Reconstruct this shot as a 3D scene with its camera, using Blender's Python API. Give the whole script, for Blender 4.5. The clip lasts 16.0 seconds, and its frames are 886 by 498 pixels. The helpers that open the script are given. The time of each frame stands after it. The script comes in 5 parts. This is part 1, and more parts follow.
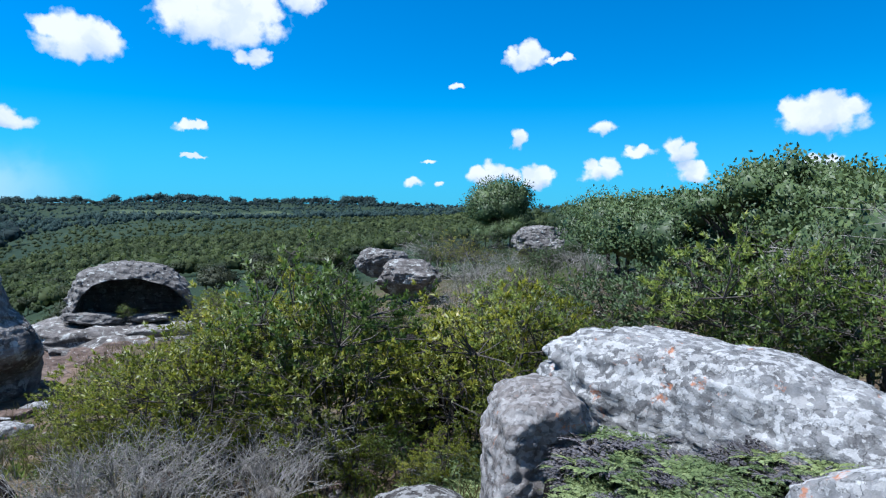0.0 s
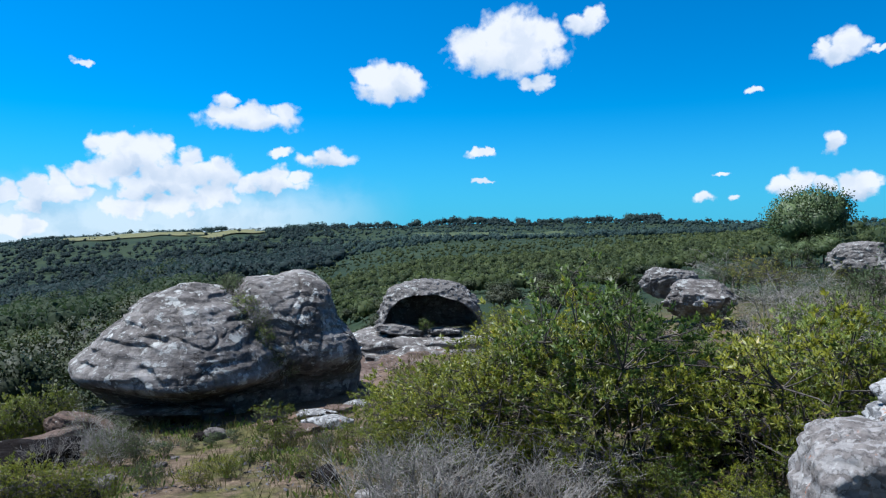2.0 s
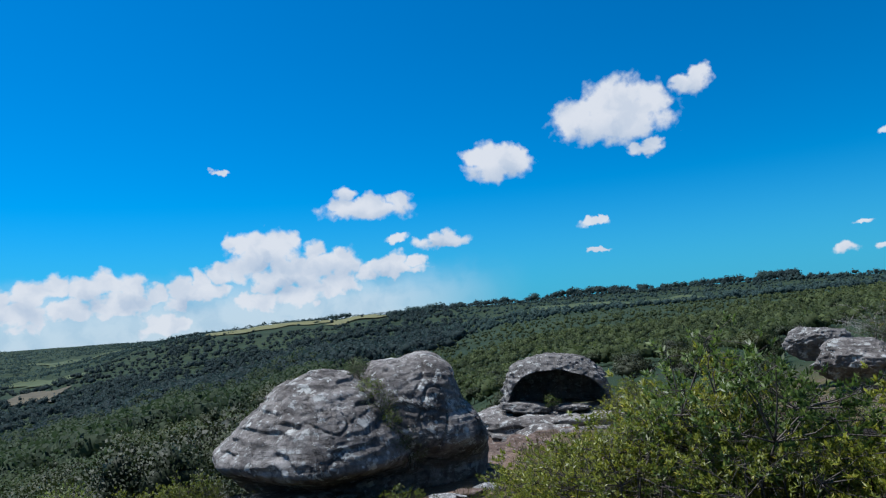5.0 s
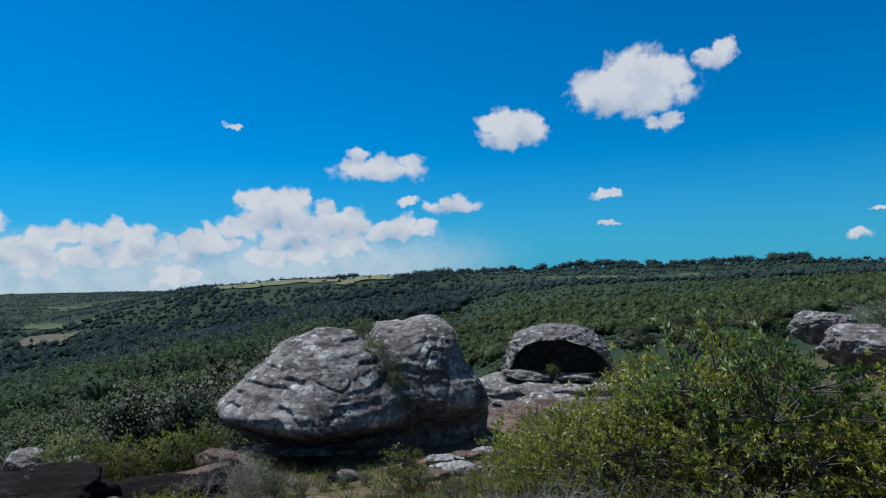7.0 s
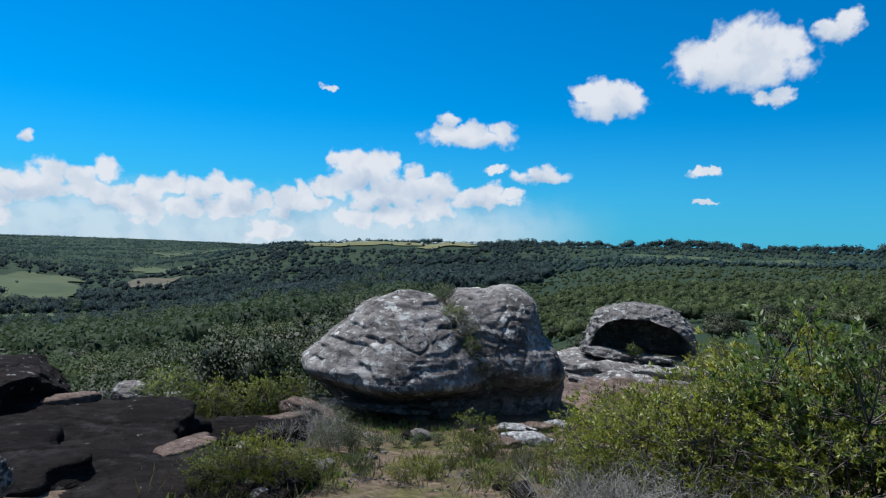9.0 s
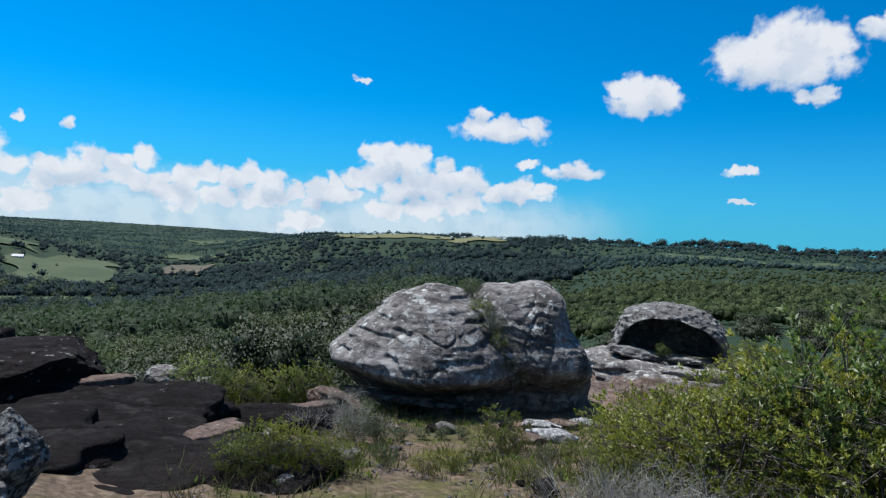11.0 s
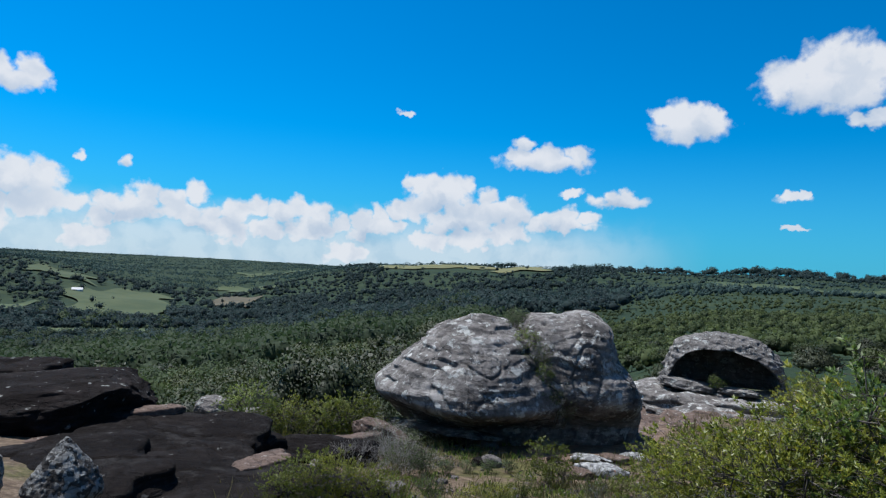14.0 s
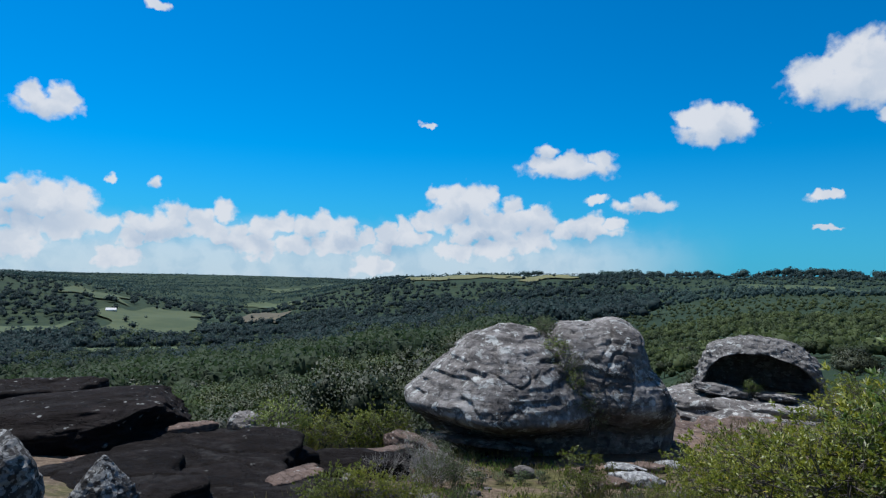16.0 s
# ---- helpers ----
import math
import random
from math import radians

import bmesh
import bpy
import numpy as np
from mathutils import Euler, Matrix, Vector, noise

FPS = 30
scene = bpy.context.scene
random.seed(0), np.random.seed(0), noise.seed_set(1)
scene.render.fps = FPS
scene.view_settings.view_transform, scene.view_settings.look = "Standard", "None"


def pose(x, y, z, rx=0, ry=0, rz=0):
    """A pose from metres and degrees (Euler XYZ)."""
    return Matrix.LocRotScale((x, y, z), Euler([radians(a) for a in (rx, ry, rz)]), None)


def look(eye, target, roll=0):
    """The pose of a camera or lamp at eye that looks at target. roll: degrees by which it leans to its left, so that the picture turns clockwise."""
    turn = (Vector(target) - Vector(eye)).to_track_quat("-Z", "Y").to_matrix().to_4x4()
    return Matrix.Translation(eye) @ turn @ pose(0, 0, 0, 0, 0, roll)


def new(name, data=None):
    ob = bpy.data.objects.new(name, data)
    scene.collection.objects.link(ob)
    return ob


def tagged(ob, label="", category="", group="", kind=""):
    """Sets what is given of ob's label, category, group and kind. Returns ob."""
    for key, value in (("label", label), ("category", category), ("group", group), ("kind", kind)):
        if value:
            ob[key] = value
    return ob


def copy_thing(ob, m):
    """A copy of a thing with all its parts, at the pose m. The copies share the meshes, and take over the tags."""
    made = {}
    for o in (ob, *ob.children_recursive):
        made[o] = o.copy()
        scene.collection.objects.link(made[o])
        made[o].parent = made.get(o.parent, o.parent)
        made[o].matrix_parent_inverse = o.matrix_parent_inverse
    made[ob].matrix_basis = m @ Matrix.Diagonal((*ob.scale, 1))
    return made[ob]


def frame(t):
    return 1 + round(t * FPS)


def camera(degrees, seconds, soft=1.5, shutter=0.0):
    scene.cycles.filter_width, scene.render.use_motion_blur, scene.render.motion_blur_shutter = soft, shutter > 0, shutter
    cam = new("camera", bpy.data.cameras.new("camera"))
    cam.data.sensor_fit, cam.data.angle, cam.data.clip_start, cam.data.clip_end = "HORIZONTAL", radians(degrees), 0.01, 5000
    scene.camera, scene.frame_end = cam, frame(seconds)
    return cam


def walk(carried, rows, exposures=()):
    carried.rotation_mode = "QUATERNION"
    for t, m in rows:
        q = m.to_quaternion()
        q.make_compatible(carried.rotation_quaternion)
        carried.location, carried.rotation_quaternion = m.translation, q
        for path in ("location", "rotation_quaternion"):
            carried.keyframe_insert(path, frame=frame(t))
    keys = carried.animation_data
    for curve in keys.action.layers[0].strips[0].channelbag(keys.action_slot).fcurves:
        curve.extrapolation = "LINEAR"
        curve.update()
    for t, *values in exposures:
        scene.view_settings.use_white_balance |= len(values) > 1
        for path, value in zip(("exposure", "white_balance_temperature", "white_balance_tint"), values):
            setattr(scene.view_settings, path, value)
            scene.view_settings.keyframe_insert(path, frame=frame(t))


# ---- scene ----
cam = camera(68.0, 16.0, soft=1.2)

EYE = (0.0, 0.0, 3.0)
# seconds, heading to the left, pitch, lean
TURNS = [
    (0.0, 0.04, -3.46, -0.72),
    (0.5, 0.53, -1.84, -0.90),
    (1.0, 5.16, -1.33, -0.24),
    (1.5, 15.32, -1.84, -0.04),
    (2.0, 24.28, -1.80, 0.62),
    (2.5, 30.44, -0.83, 1.42),
    (3.0, 33.60, 1.58, 2.78),
    (3.5, 34.67, 5.03, 4.81),
    (6.0, 34.33, 5.29, 4.21),
    (6.5, 34.32, 5.30, 4.04),
    (7.0, 35.15, 2.28, 1.51),
    (7.5, 31.09, -1.78, -1.19),
    (8.0, 38.44, -0.83, 0.07),
    (8.5, 42.51, -0.50, -1.23),
    (9.0, 42.43, -0.53, -2.09),
    (11.5, 45.31, -1.17, -3.64),
    (12.0, 44.75, -0.79, -3.73),
    (12.5, 44.31, -0.56, -3.63),
    (13.0, 44.55, -0.07, -4.07),
    (13.5, 47.75, 1.67, -4.31),
    (14.0, 48.84, 1.26, -2.91),
    (14.5, 49.56, 0.50, -1.69),
    (15.0, 49.15, 0.46, -1.84),
    (15.5, 49.16, 1.05, -1.46),
    (16.0, 51.12, 2.11, -1.23),
]
walk(cam, [(t, pose(*EYE, 90 + p, r, y)) for t, y, p, r in TURNS],
     exposures=[(0.0, 1.0, 5750, 10), (1.0, 0.92, 5850, 10), (3.0, 0.86, 6050, 10), (3.6, 0.72, 6050, 10), (6.0, 0.5, 6000, 10), (7.0, 0.36, 6050, 10), (7.5, 0.44, 6050, 10),
                (8.0, 0.58, 6100, 10), (9.0, 0.64, 6150, 10), (12.0, 0.72, 6200, 10), (14.5, 0.6, 6150, 10), (16.0, 0.53, 6100, 10)])

SUN_AZ, SUN_EL = 97.0, 64.0


# ---- world and sun ----
class Nodes:
    """Short hand for a node tree."""

    def __init__(self, tree):
        self.t = tree
        tree.nodes.clear()

    def n(self, kind, **inputs):
        node = self.t.nodes.new(kind)
        return node

    def link(self, a, b):
        self.t.links.new(a, b)

    def put(self, sock, v):
        if isinstance(v, bpy.types.NodeSocket):
            self.t.links.new(v, sock)
        elif v is not None:
            sock.default_value = v

    def math(self, op, a, b=None, c=None, clamp=False):
        m = self.t.nodes.new("ShaderNodeMath")
        m.operation, m.use_clamp = op, clamp
        for i, v in enumerate((a, b, c)):
            self.put(m.inputs[i], v)
        return m.outputs[0]

    def vec(self, op, a, b=None, c=None):
        m = self.t.nodes.new("ShaderNodeVectorMath")
        m.operation = op
        for i, v in enumerate((a, b, c)):
            self.put(m.inputs[i], v)
        return m.outputs["Value"] if op in ("LENGTH", "DOT_PRODUCT") else m.outputs[0]

    def noise(self, scale, detail=4.0, rough=0.55, vector=None, distort=0.0):
        m = self.t.nodes.new("ShaderNodeTexNoise")
        m.inputs["Scale"].default_value, m.inputs["Detail"].default_value = scale, detail
        m.inputs["Roughness"].default_value, m.inputs["Distortion"].default_value = rough, distort
        if vector is not None:
            self.link(vector, m.inputs["Vector"])
        return m

    def voronoi(self, scale, feature="F1", vector=None):
        m = self.t.nodes.new("ShaderNodeTexVoronoi")
        m.feature = feature
        m.inputs["Scale"].default_value = scale
        if vector is not None:
            self.link(vector, m.inputs["Vector"])
        return m

    def step(self, v, lo, hi, to0=0.0, to1=1.0):
        m = self.t.nodes.new("ShaderNodeMapRange")
        m.interpolation_type = "SMOOTHSTEP"
        self.put(m.inputs[0], v)
        for i, x in enumerate((lo, hi, to0, to1)):
            m.inputs[i + 1].default_value = x
        return m.outputs[0]

    def mix(self, f, a, b, blend="MIX"):
        m = self.t.nodes.new("ShaderNodeMix")
        m.data_type, m.blend_type = "RGBA", blend
        self.put(m.inputs["Factor"], f)
        for sock, v in ((m.inputs[6], a), (m.inputs[7], b)):
            self.put(sock, (*v, 1.0) if isinstance(v, tuple) and len(v) == 3 else v)
        return m.outputs[2]

    def grey(self, v):
        m = self.t.nodes.new("ShaderNodeCombineXYZ")
        for i in range(3):
            self.link(v, m.inputs[i])
        return m.outputs[0]

    def ramp(self, f, stops):
        m = self.t.nodes.new("ShaderNodeValToRGB")
        el = m.color_ramp.elements
        while len(el) < len(stops):
            el.new(0.5)
        for e, (p, c) in zip(el, stops):
            e.position, e.color = p, (*c, 1.0)
        self.link(f, m.inputs[0])
        return m.outputs[0]


world = bpy.data.worlds.new("sky")
scene.world = world
world.use_nodes = True
W = Nodes(world.node_tree)
sky = W.n("ShaderNodeTexSky")
sky.sky_type, sky.sun_disc = "NISHITA", False
sky.sun_elevation, sky.sun_rotation = radians(SUN_EL), radians(-SUN_AZ)
sky.altitude, sky.air_density, sky.dust_density, sky.ozone_density = 300.0, 1.0, 0.3, 3.0
tc = W.n("ShaderNodeTexCoord")
sep = W.n("ShaderNodeSeparateXYZ")
W.link(tc.outputs["Generated"], sep.inputs[0])
az = W.math("MULTIPLY", W.math("ARCTAN2", W.math("MULTIPLY", sep.outputs[0], -1.0), sep.outputs[1]), 57.2958)
el = W.math("MULTIPLY", W.math("ARCSINE", sep.outputs[2]), 57.2958)
comb = W.n("ShaderNodeCombineXYZ")
W.link(az, comb.inputs[0]), W.link(el, comb.inputs[1])
deg = comb.outputs[0]
fine = W.noise(0.5, 4.0, 0.55, deg)
warp = W.vec("MULTIPLY_ADD", W.vec("SUBTRACT", fine.outputs["Color"], (0.5, 0.5, 0.5)), (2.6, 2.0, 0.0), deg)
lobes, shades = [], []
cloud_rng = random.Random(5)


def lobe(a, e, ra, re):
    """How far a heading and height lie from the middle of a puff, 1 at its rim."""
    return W.vec("LENGTH", W.vec("MULTIPLY_ADD", warp, (1 / ra, 1 / re, 0), (-a / ra, -e / re, 0)))


def cloud(a, e, w, h):
    """A cumulus of width w and height h degrees: a flat body and puffs along its top."""
    w, h = 0.9 * w, 0.86 * h
    lobes.append(lobe(a, e - 0.12 * h, 0.5 * w, 0.36 * h))
    if w > 2.4:
        n = 2 if w < 6 else 4
        for i in range(n):
            u = (i + 0.5) / n - 0.5 + cloud_rng.uniform(-0.06, 0.06)
            r = cloud_rng.uniform(0.3, 0.44) * h * (1.25 - abs(u))
            lobes.append(lobe(a + u * w * 0.75, e + 0.18 * h * cloud_rng.uniform(0.3, 1.3), max(r * 1.15, w * 0.16), r))
    if h > 1.4:
        shades.append(lobe(a, e - 0.42 * h, 0.44 * w, 0.32 * h))


cloud(18.4, 15.0, 11.6, 5.9)
cloud(12.0, 16.8, 3.9, 3.0)
cloud(16.3, 12.0, 3.4, 1.7)
cloud(28.6, 12.3, 7.4, 4.0)
cloud(40.4, 9.3, 9.9, 2.6)
cloud(42.3, 10.9, 2.5, 2.0)
cloud(21.0, 6.5, 3.0, 1.0)
cloud(52.7, 12.7, 1.5, 0.7)
cloud(49.4, 6.2, 7.4, 3.9)
cloud(44.0, 5.2, 6.0, 3.6)
cloud(47.4, 4.2, 9.0, 3.2)
cloud(38.6, 4.2, 7.0, 2.6)
cloud(38.1, 6.6, 2.5, 1.2)
cloud(34.2, 6.1, 6.4, 1.8)
cloud(66.5, 3.3, 2.5, 3.6)
cloud(62.5, 3.8, 2.5, 3.2)
cloud(59.8, 3.4, 3.0, 3.2)
cloud(55.4, 3.1, 4.4, 2.8)
cloud(20.5, 3.9, 1.8, 0.7)
cloud(-6.6, 12.7, 4.4, 2.8)
cloud(-9.5, 12.6, 3.0, 0.8)
cloud(-1.1, 10.5, 1.5, 0.9)
cloud(-6.4, 6.4, 1.7, 2.7)
cloud(-13.7, 7.2, 2.5, 2.0)
cloud(-16.4, 5.1, 3.0, 1.5)
cloud(-19.9, 4.9, 3.0, 2.5)
cloud(-20.6, 3.3, 3.0, 2.0)
cloud(-29.6, 7.3, 6.9, 3.4)
cloud(-3.6, 3.0, 3.4, 2.5)
cloud(-5.6, 3.3, 2.5, 2.0)
cloud(-8.0, 2.8, 3.0, 2.5)
cloud(-13.4, 3.3, 3.4, 2.5)
cloud(2.6, 2.4, 2.2, 1.5)
cloud(0.5, 2.2, 1.2, 1.0)
cloud(21.1, 4.1, 2.0, 0.7)
cloud(-30.0, 3.8, 3.9, 2.0)
cloud(1.3, 4.2, 1.7, 0.6)
cloud(82.6, 11.9, 5.4, 3.0)
cloud(78.1, 7.1, 1.0, 1.5)
cloud(75.1, 6.9, 1.7, 1.7)
cloud(82.8, 4.8, 9.0, 3.9)
cloud(75.1, 3.5, 7.4, 2.7)
cloud(75.3, 20.4, 2.0, 1.5)
cloud(69.5, 2.6, 4.5, 2.2)
cloud(92.0, 5.0, 9.0, 4.2)
# the far bank: tower beside tower
for k in range(34):
    a0 = 41.0 + 1.7 * k
    top = 2.6 + 1.6 * math.sin(a0 * 0.33) ** 2 + cloud_rng.uniform(-0.7, 0.9)
    r0 = cloud_rng.uniform(1.0, 1.6)
    lobes.append(lobe(a0, top, r0, r0 * 0.85))
    if k % 2:
        lobes.append(lobe(a0 + 0.8, top - 1.5, r0 * 1.9, r0 * 0.9))


def nearest(list_):
    d = list_[0]
    for other in list_[1:]:
        d = W.math("SMOOTH_MIN", d, other, 0.12)
    return d


edge = W.noise(0.95, 5.0, 0.5, deg)
billow = W.noise(0.42, 3.0, 0.5, warp)
rim = W.math("ADD", nearest(lobes), W.math("MULTIPLY", W.math("SUBTRACT", edge.outputs["Fac"], 0.5), 1.1))
dense = W.step(rim, 1.1, 0.55)
# the long bank of far cumulus melts into the haze over the horizon
bank = W.math("MULTIPLY", W.step(az, 26.0, 42.0), W.step(W.math("ADD", el, W.math("MULTIPLY", billow.outputs["Fac"], 2.0)), 6.0, 2.2))
dense = W.math("MAXIMUM", W.math("MULTIPLY", dense, 0.97), W.math("MULTIPLY", bank, 0.68))
# unseen broken cloud over the rest of the sky, added to whiten the fill
rest = W.math("MAXIMUM", W.math("MAXIMUM", W.step(az, -40.0, -60.0), W.step(az, 104.0, 124.0)), W.step(el, 28.0, 42.0))
broken = W.step(W.noise(2.6, 6.0, 0.6, tc.outputs["Generated"], 0.4).outputs["Fac"], 0.53, 0.60)
dense = W.math("MAXIMUM", dense, W.math("MULTIPLY", W.math("MULTIPLY", rest, broken), 0.9))
under = W.math("MULTIPLY", W.step(nearest(shades), 1.4, 0.1), 0.5)
puff = W.math("MULTIPLY", W.step(billow.outputs["Fac"], 0.42, 0.66), 0.3)
body = W.mix(W.math("ADD", under, puff, clamp=True), (0.96, 0.97, 0.99), (0.40, 0.55, 0.74))
sky_col = W.mix(1.0, sky.outputs[0], (0.03, 0.88, 1.42), "MULTIPLY")
sunward = W.step(az, -30.0, 110.0, 0.93, 1.07)
sky_col = W.mix(1.0, sky_col, W.grey(sunward), "MULTIPLY")
low = W.step(el, 12.0, -1.0)
sky_col = W.mix(W.math("MULTIPLY", low, 0.6), sky_col, (1.5, 5.5, 8.4))
cloud_em = W.mix(1.0, body, (9.8, 9.8, 9.8), "MULTIPLY")
bg = W.n("ShaderNodeBackground")
W.link(W.mix(dense, sky_col, cloud_em), bg.inputs[0])
bg.inputs[1].default_value = 0.054
W.link(bg.outputs[0], W.n("ShaderNodeOutputWorld").inputs[0])

sun = new("sun", bpy.data.lights.new("sun", "SUN"))
sun.data.energy, sun.data.angle, sun.data.color = 5.0, radians(0.53), (1.0, 0.975, 0.93)
sd = Vector((-math.sin(radians(SUN_AZ)) * math.cos(radians(SUN_EL)), math.cos(radians(SUN_AZ)) * math.cos(radians(SUN_EL)), math.sin(radians(SUN_EL))))
sun.matrix_world = look(sd * 60, (0, 0, 0))


# ---- materials ----
def material(name):
    m = bpy.data.materials.new(name)
    m.use_nodes = True
    return m, Nodes(m.node_tree)


def finish(N, colour, rough, height=None, strength=0.5, distance=0.02, spec=0.3):
    b = N.n("ShaderNodeBsdfPrincipled")
    N.put(b.inputs["Base Color"], colour)
    N.put(b.inputs["Roughness"], rough)
    b.inputs["Specular IOR Level"].default_value = spec
    if height is not None:
        bump = N.n("ShaderNodeBump")
        bump.inputs["Strength"].default_value, bump.inputs["Distance"].default_value = strength, distance
        N.link(height, bump.inputs["Height"])
        N.link(bump.outputs[0], b.inputs["Normal"])
    N.link(b.outputs[0], N.n("ShaderNodeOutputMaterial").inputs[0])
    return b


def rock_material(name, dark, mid, pale, lichen=0.5, orange=0.0, black=0.4, scale=1.0, sheen=0.12, bedding=1.0, plates=0.0):
    """Weathered sandstone: grain, black crust, pale round lichens, rusty lichens, fine cracks."""
    m, N = material(name)
    co = N.n("ShaderNodeTexCoord").outputs["Object"]
    dark, mid, pale = (tuple(0.68 * c for c in x) for x in (dark, mid, pale))
    big = N.noise(0.9 * scale, 5, 0.6, co).outputs["Fac"]
    med = N.noise(5.0 * scale, 6, 0.65, co).outputs["Fac"]
    grain = N.noise(45.0 * scale, 4, 0.7, co).outputs["Fac"]
    col = N.ramp(N.math("ADD", N.math("MULTIPLY", big, 0.55), N.math("MULTIPLY", med, 0.45)), [(0.34, dark), (0.5, mid), (0.66, pale)])
    crust = N.step(N.noise(2.2 * scale, 7, 0.7, co, 0.6).outputs["Fac"], 0.5, 0.62)
    col = N.mix(N.math("MULTIPLY", crust, black), col, (0.035, 0.033, 0.034))
    patch = N.noise(3.2 * scale, 8, 0.72, co, 0.3).outputs["Fac"]
    rim_d = N.voronoi(7.0 * scale, "F1", co).outputs["Distance"]
    spots = N.math("MAXIMUM", N.step(patch, 0.64 - 0.12 * lichen, 0.675 - 0.12 * lichen),
                   N.math("MULTIPLY", N.step(rim_d, 0.28, 0.24), N.step(med, 0.56 - 0.06 * lichen, 0.61 - 0.06 * lichen)))
    col = N.mix(N.math("MULTIPLY", spots, min(1.0, 0.45 + 0.5 * lichen)), col, (0.45, 0.46, 0.44))
    if lichen > 0.6:
        large = N.voronoi(2.7 * scale, "F1", N.vec("MULTIPLY_ADD", N.noise(14.0, 3, 0.6, co).outputs["Color"], (0.10, 0.10, 0.10), co))
        pick = N.n("ShaderNodeSeparateColor")
        N.link(large.outputs["Color"], pick.inputs[0])
        blot = N.math("MULTIPLY", N.step(large.outputs["Distance"], 0.21, 0.17), N.step(pick.outputs[0], 0.62, 0.66))
        col = N.mix(N.math("MULTIPLY", blot, 0.85), col, (0.58, 0.58, 0.55))
    if plates:
        wavy = N.vec("MULTIPLY_ADD", N.noise(26.0, 5, 0.7, co).outputs["Color"], (0.06, 0.06, 0.06), co)
        cell = N.voronoi(24.0, "F1", wavy)
        sep_ = N.n("ShaderNodeSeparateColor")
        N.link(cell.outputs["Color"], sep_.inputs[0])
        white = N.math("MULTIPLY", N.step(N.math("ADD", sep_.outputs[0], N.math("MULTIPLY", patch, 1.2)), 1.02, 1.16), plates)
        col = N.mix(white, col, (0.54, 0.54, 0.53))
        grey = N.math("MULTIPLY", N.step(N.math("ADD", sep_.outputs[1], N.math("MULTIPLY", big, 0.8)), 1.02, 1.12), 0.6 * plates)
        col = N.mix(grey, col, (0.12, 0.115, 0.11))
        fissure = N.step(N.voronoi(24.0, "DISTANCE_TO_EDGE", wavy).outputs["Distance"], 0.06, 0.0)
        col = N.mix(N.math("MULTIPLY", N.math("MULTIPLY", fissure, N.step(med, 0.45, 0.6)), 0.6 * plates), col, (0.09, 0.085, 0.08))
    if orange:
        rust = N.math("MULTIPLY", N.step(N.noise(1.7 * scale, 7, 0.75, co).outputs["Fac"], 0.66 - 0.08 * orange, 0.72 - 0.08 * orange), 0.85)
        col = N.mix(rust, col, (0.42, 0.15, 0.06))
    col = N.mix(N.math("MULTIPLY", grain, 0.5), col, tuple(0.55 * c for c in dark))
    crack = N.step(N.voronoi(2.1 * scale, "DISTANCE_TO_EDGE", N.vec("MULTIPLY_ADD", N.noise(3.0 * scale, 4, 0.6, co).outputs["Color"], (0.5, 0.5, 0.5), co)).outputs["Distance"], 0.0, 0.022)
    col = N.mix(N.math("MULTIPLY", N.math("SUBTRACT", 1.0, crack), 0.28), col, (0.03, 0.028, 0.027))
    beds = N.noise(2.6 * scale, 6, 0.65, N.vec("MULTIPLY", co, (0.55, 0.55, 4.5))).outputs["Fac"]
    col = N.mix(N.math("MULTIPLY", N.step(beds, 0.46, 0.34), 0.6 * bedding), col, (0.03, 0.028, 0.027))
    med = N.math("ADD", N.math("MULTIPLY", med, 0.6), N.math("MULTIPLY", beds, 1.1 * bedding))
    h = N.math("ADD", N.math("MULTIPLY", med, 1.0), N.math("ADD", N.math("MULTIPLY", grain, 0.25), N.math("MULTIPLY", crack, 0.3)))
    finish(N, col, 0.92, h, 0.95, 0.07 / scale, sheen)
    return m


def leaf_material(name, deep, bright, tip, gloss=0.45, through_=0.35, by_tree=False):
    """Leaves that differ one by one, with light passing through."""
    m, N = material(name)
    geo = N.n("ShaderNodeNewGeometry")
    ob = N.n("ShaderNodeObjectInfo")
    rnd = geo.outputs["Random Per Island"]
    if by_tree:
        tone = N.n("ShaderNodeAttribute")
        tone.attribute_name = "tone"
        rnd = N.math("ADD", N.math("MULTIPLY", rnd, 0.16), N.math("MULTIPLY", tone.outputs["Fac"], 0.84))
    col = N.ramp(rnd, [(0.0, deep), (0.55, bright), (0.93, bright), (1.0, tip)])
    shift = N.step(ob.outputs["Random"], 0.0, 1.0, 0.72, 1.2)
    tint = N.n("ShaderNodeHueSaturation")
    N.put(tint.inputs["Color"], col)
    N.put(tint.inputs["Value"], shift)
    N.put(tint.inputs["Hue"], N.step(ob.outputs["Random"], 0.0, 1.0, 0.515, 0.485))
    b = N.n("ShaderNodeBsdfPrincipled")
    N.link(tint.outputs[0], b.inputs["Base Color"])
    b.inputs["Roughness"].default_value = gloss
    b.inputs["Specular IOR Level"].default_value = 0.22
    tr = N.n("ShaderNodeBsdfTranslucent")
    N.link(tint.outputs[0], tr.inputs[0])
    mixs = N.n("ShaderNodeMixShader")
    mixs.inputs[0].default_value = through_
    N.link(b.outputs[0], mixs.inputs[1]), N.link(tr.outputs[0], mixs.inputs[2])
    N.link(mixs.outputs[0], N.n("ShaderNodeOutputMaterial").inputs[0])
    return m


